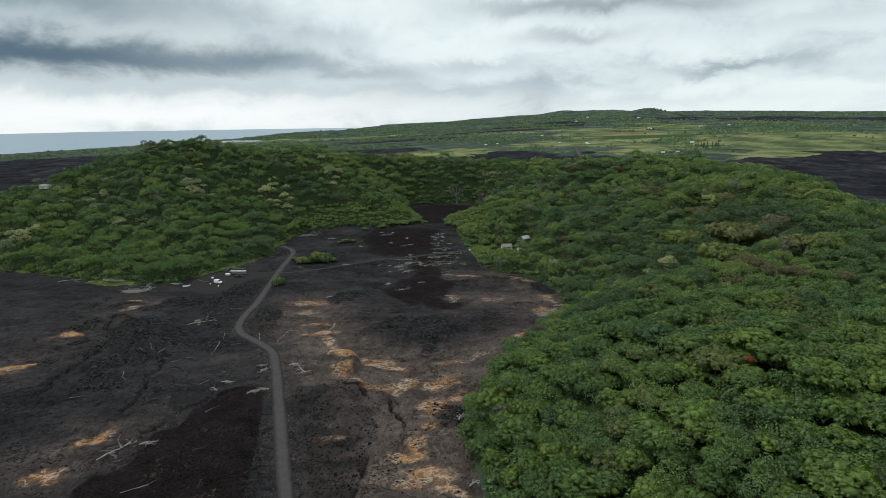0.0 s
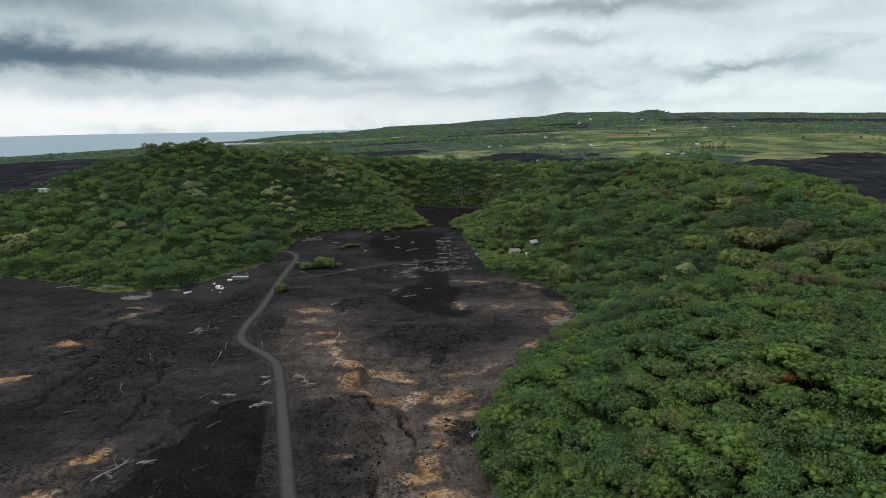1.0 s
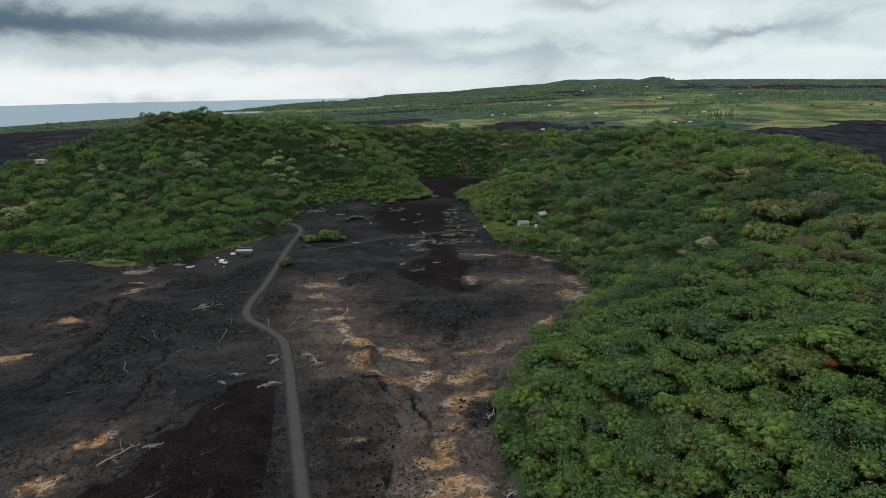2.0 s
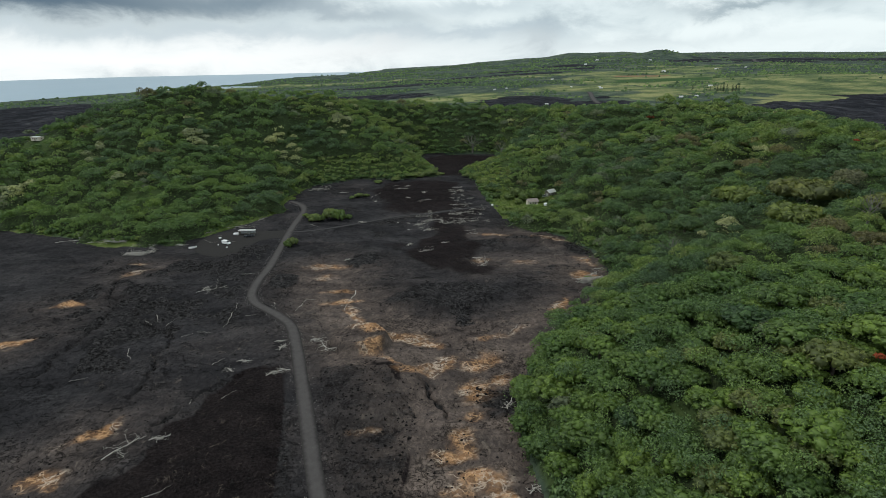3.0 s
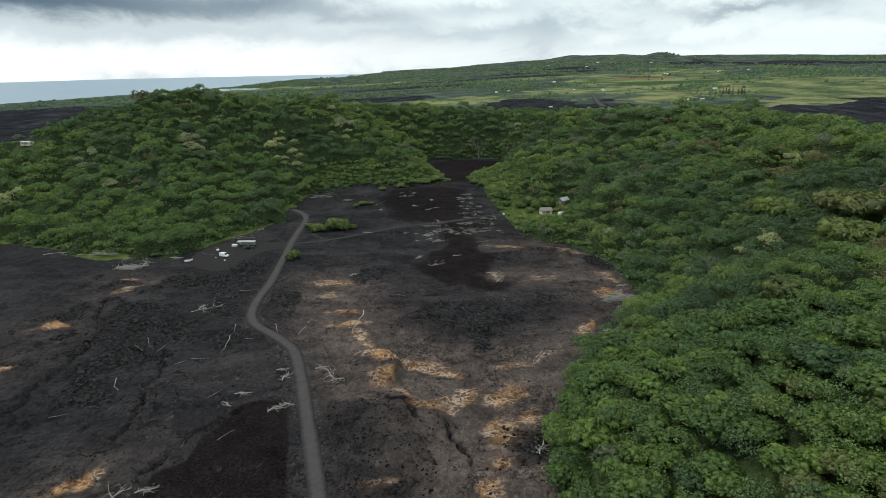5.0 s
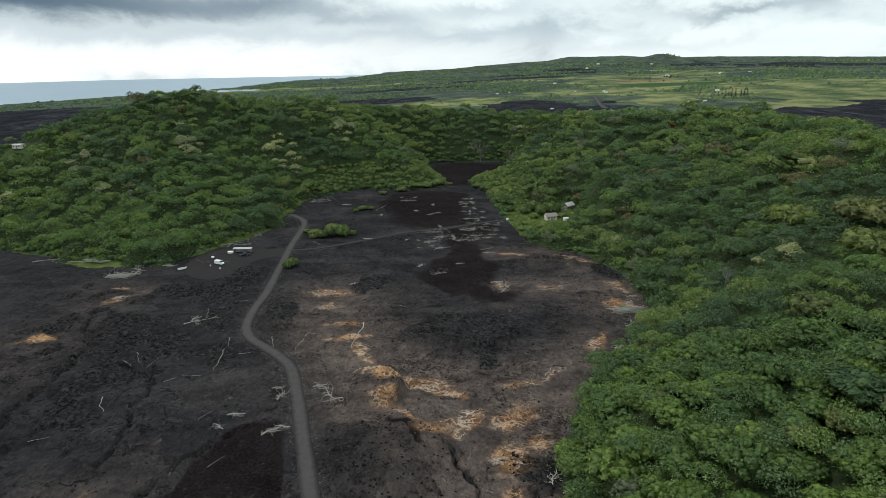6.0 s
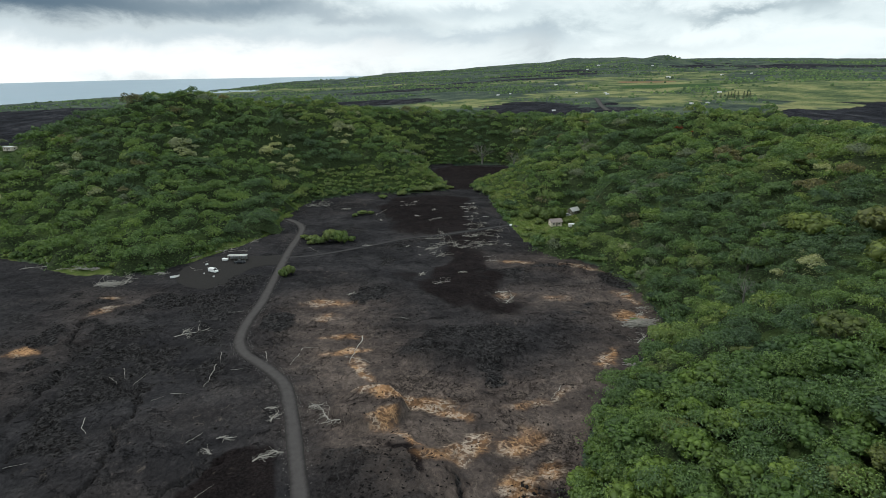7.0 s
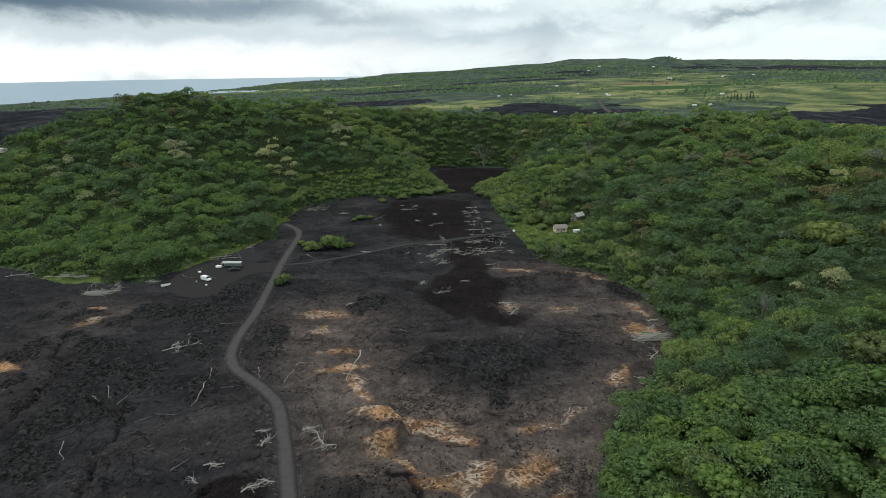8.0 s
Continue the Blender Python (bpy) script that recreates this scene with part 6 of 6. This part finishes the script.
def stone_material(name, dark, light):
    m, t, b = material(name, 0.95)
    g = t.tree.nodes.new("ShaderNodeNewGeometry")
    col = t.mix(g.outputs["Random Per Island"], dark, light)
    coat(t, b, t.mix(t.math("MULTIPLY", t.step(t.noise(g.outputs["Position"], 3.0, 4), 0.5, 0.7), 0.4), col, dark))
    bump(t, b, t.noise(g.outputs["Position"], 4.0, 4), 0.7, 0.1)
    return m


sr = np.random.default_rng(31)
sx, sy = sr.uniform(-175, 62, 90000), 110 + 360 * sr.uniform(0, 1, 90000) ** 1.5
sg = lay(sx, sy)
keep = sg["bare"] & (sr.uniform(0, 1, len(sx)) < np.clip(sg["aa"] * 0.55, 0.05, 1))
road_gap = np.minimum(to_line(sx, sy, TRACK)[0] - 3.0, to_line(sx, sy, SPUR)[0] - 1.8)
keep &= (road_gap > 0) & ~inside(sx, sy, LOT)
sx, sy, sz, sa = sx[keep][:13000], sy[keep][:13000], sg["z"][keep][:13000], sg["aa"][keep][:13000]
stones(sx, sy, sz, sr.uniform(0.16, 0.5, len(sx)) * (0.8 + 0.9 * sa * sr.uniform(0, 1, len(sx)) ** 2), "clinker", "jagged black lava rubble strewn over the flow", stone_material("clinker_rock", (0.009, 0.008, 0.008), (0.022, 0.019, 0.0185)), 5)
along = sr.uniform(0, 1, 2200)
seg = [Vector(p) for p in TRACK]
k = (along * (len(seg) - 1)).astype(int)
px = np.array([seg[i].lerp(seg[i + 1], u * (len(seg) - 1) - i) for i, u in zip(k, along)])
off = sr.choice([-1, 1], len(px)) * sr.uniform(2.1, 3.4, len(px))
nx = np.array([(seg[i + 1] - seg[i]).orthogonal().normalized() for i in k])
px = px + nx * off[:, None]
stones(px[:, 0], px[:, 1], lay(px[:, 0], px[:, 1])["z"] + 0.05, sr.uniform(0.06, 0.2, len(px)), "gravel", "grey stones thrown up beside the track", stone_material("verge_stone", (0.03, 0.03, 0.03), (0.20, 0.19, 0.18)), 6)


def grass():
    r = np.random.default_rng(41)
    x, y = r.uniform(-160, 70, 60000), r.uniform(300, 500, 60000)
    g = lay(x, y)
    _, _, _, mask = covers(x, y, g)
    keep = (mask > 0.45) & (abs(x - 42) + abs(y - 382) > 7)
    keep &= to_line(x, y, TRACK)[0] > 3
    keep &= ~inside(x, y, LOT)
    x, y, z = x[keep][:9000], y[keep][:9000], g["z"][keep][:9000]
    n, b = len(x), 4
    a = r.uniform(0, 6.283, (n, b))
    h = r.uniform(0.25, 0.9, (n, b))
    d = np.stack([np.cos(a), np.sin(a)], -1)
    p = np.stack([x, y], -1)[:, None]
    lo = p + d * 0.05
    side = np.stack([-d[..., 1], d[..., 0]], -1) * 0.22
    tip = p + d * h[..., None] * 0.6
    V = np.stack([np.concatenate([lo + side, (z[:, None, None] - 0.05) + 0 * h[..., None]], -1), np.concatenate([lo - side, (z[:, None, None] - 0.05) + 0 * h[..., None]], -1), np.concatenate([tip, z[:, None, None] + h[..., None]], -1)], 2)
    me = raw_mesh("grass", V.reshape(-1, 3), np.arange(n * b * 3).reshape(-1, 3))
    me.attributes.new("tint", "FLOAT", "POINT").data.foreach_set("value", np.repeat(r.uniform(0.62, 0.8, n), b * 3).astype(np.float32))
    thing("grass", me, "rough yellow-green grass along the lava's edge", "grass", kind="stuff", mat=LEAVES)


grass()
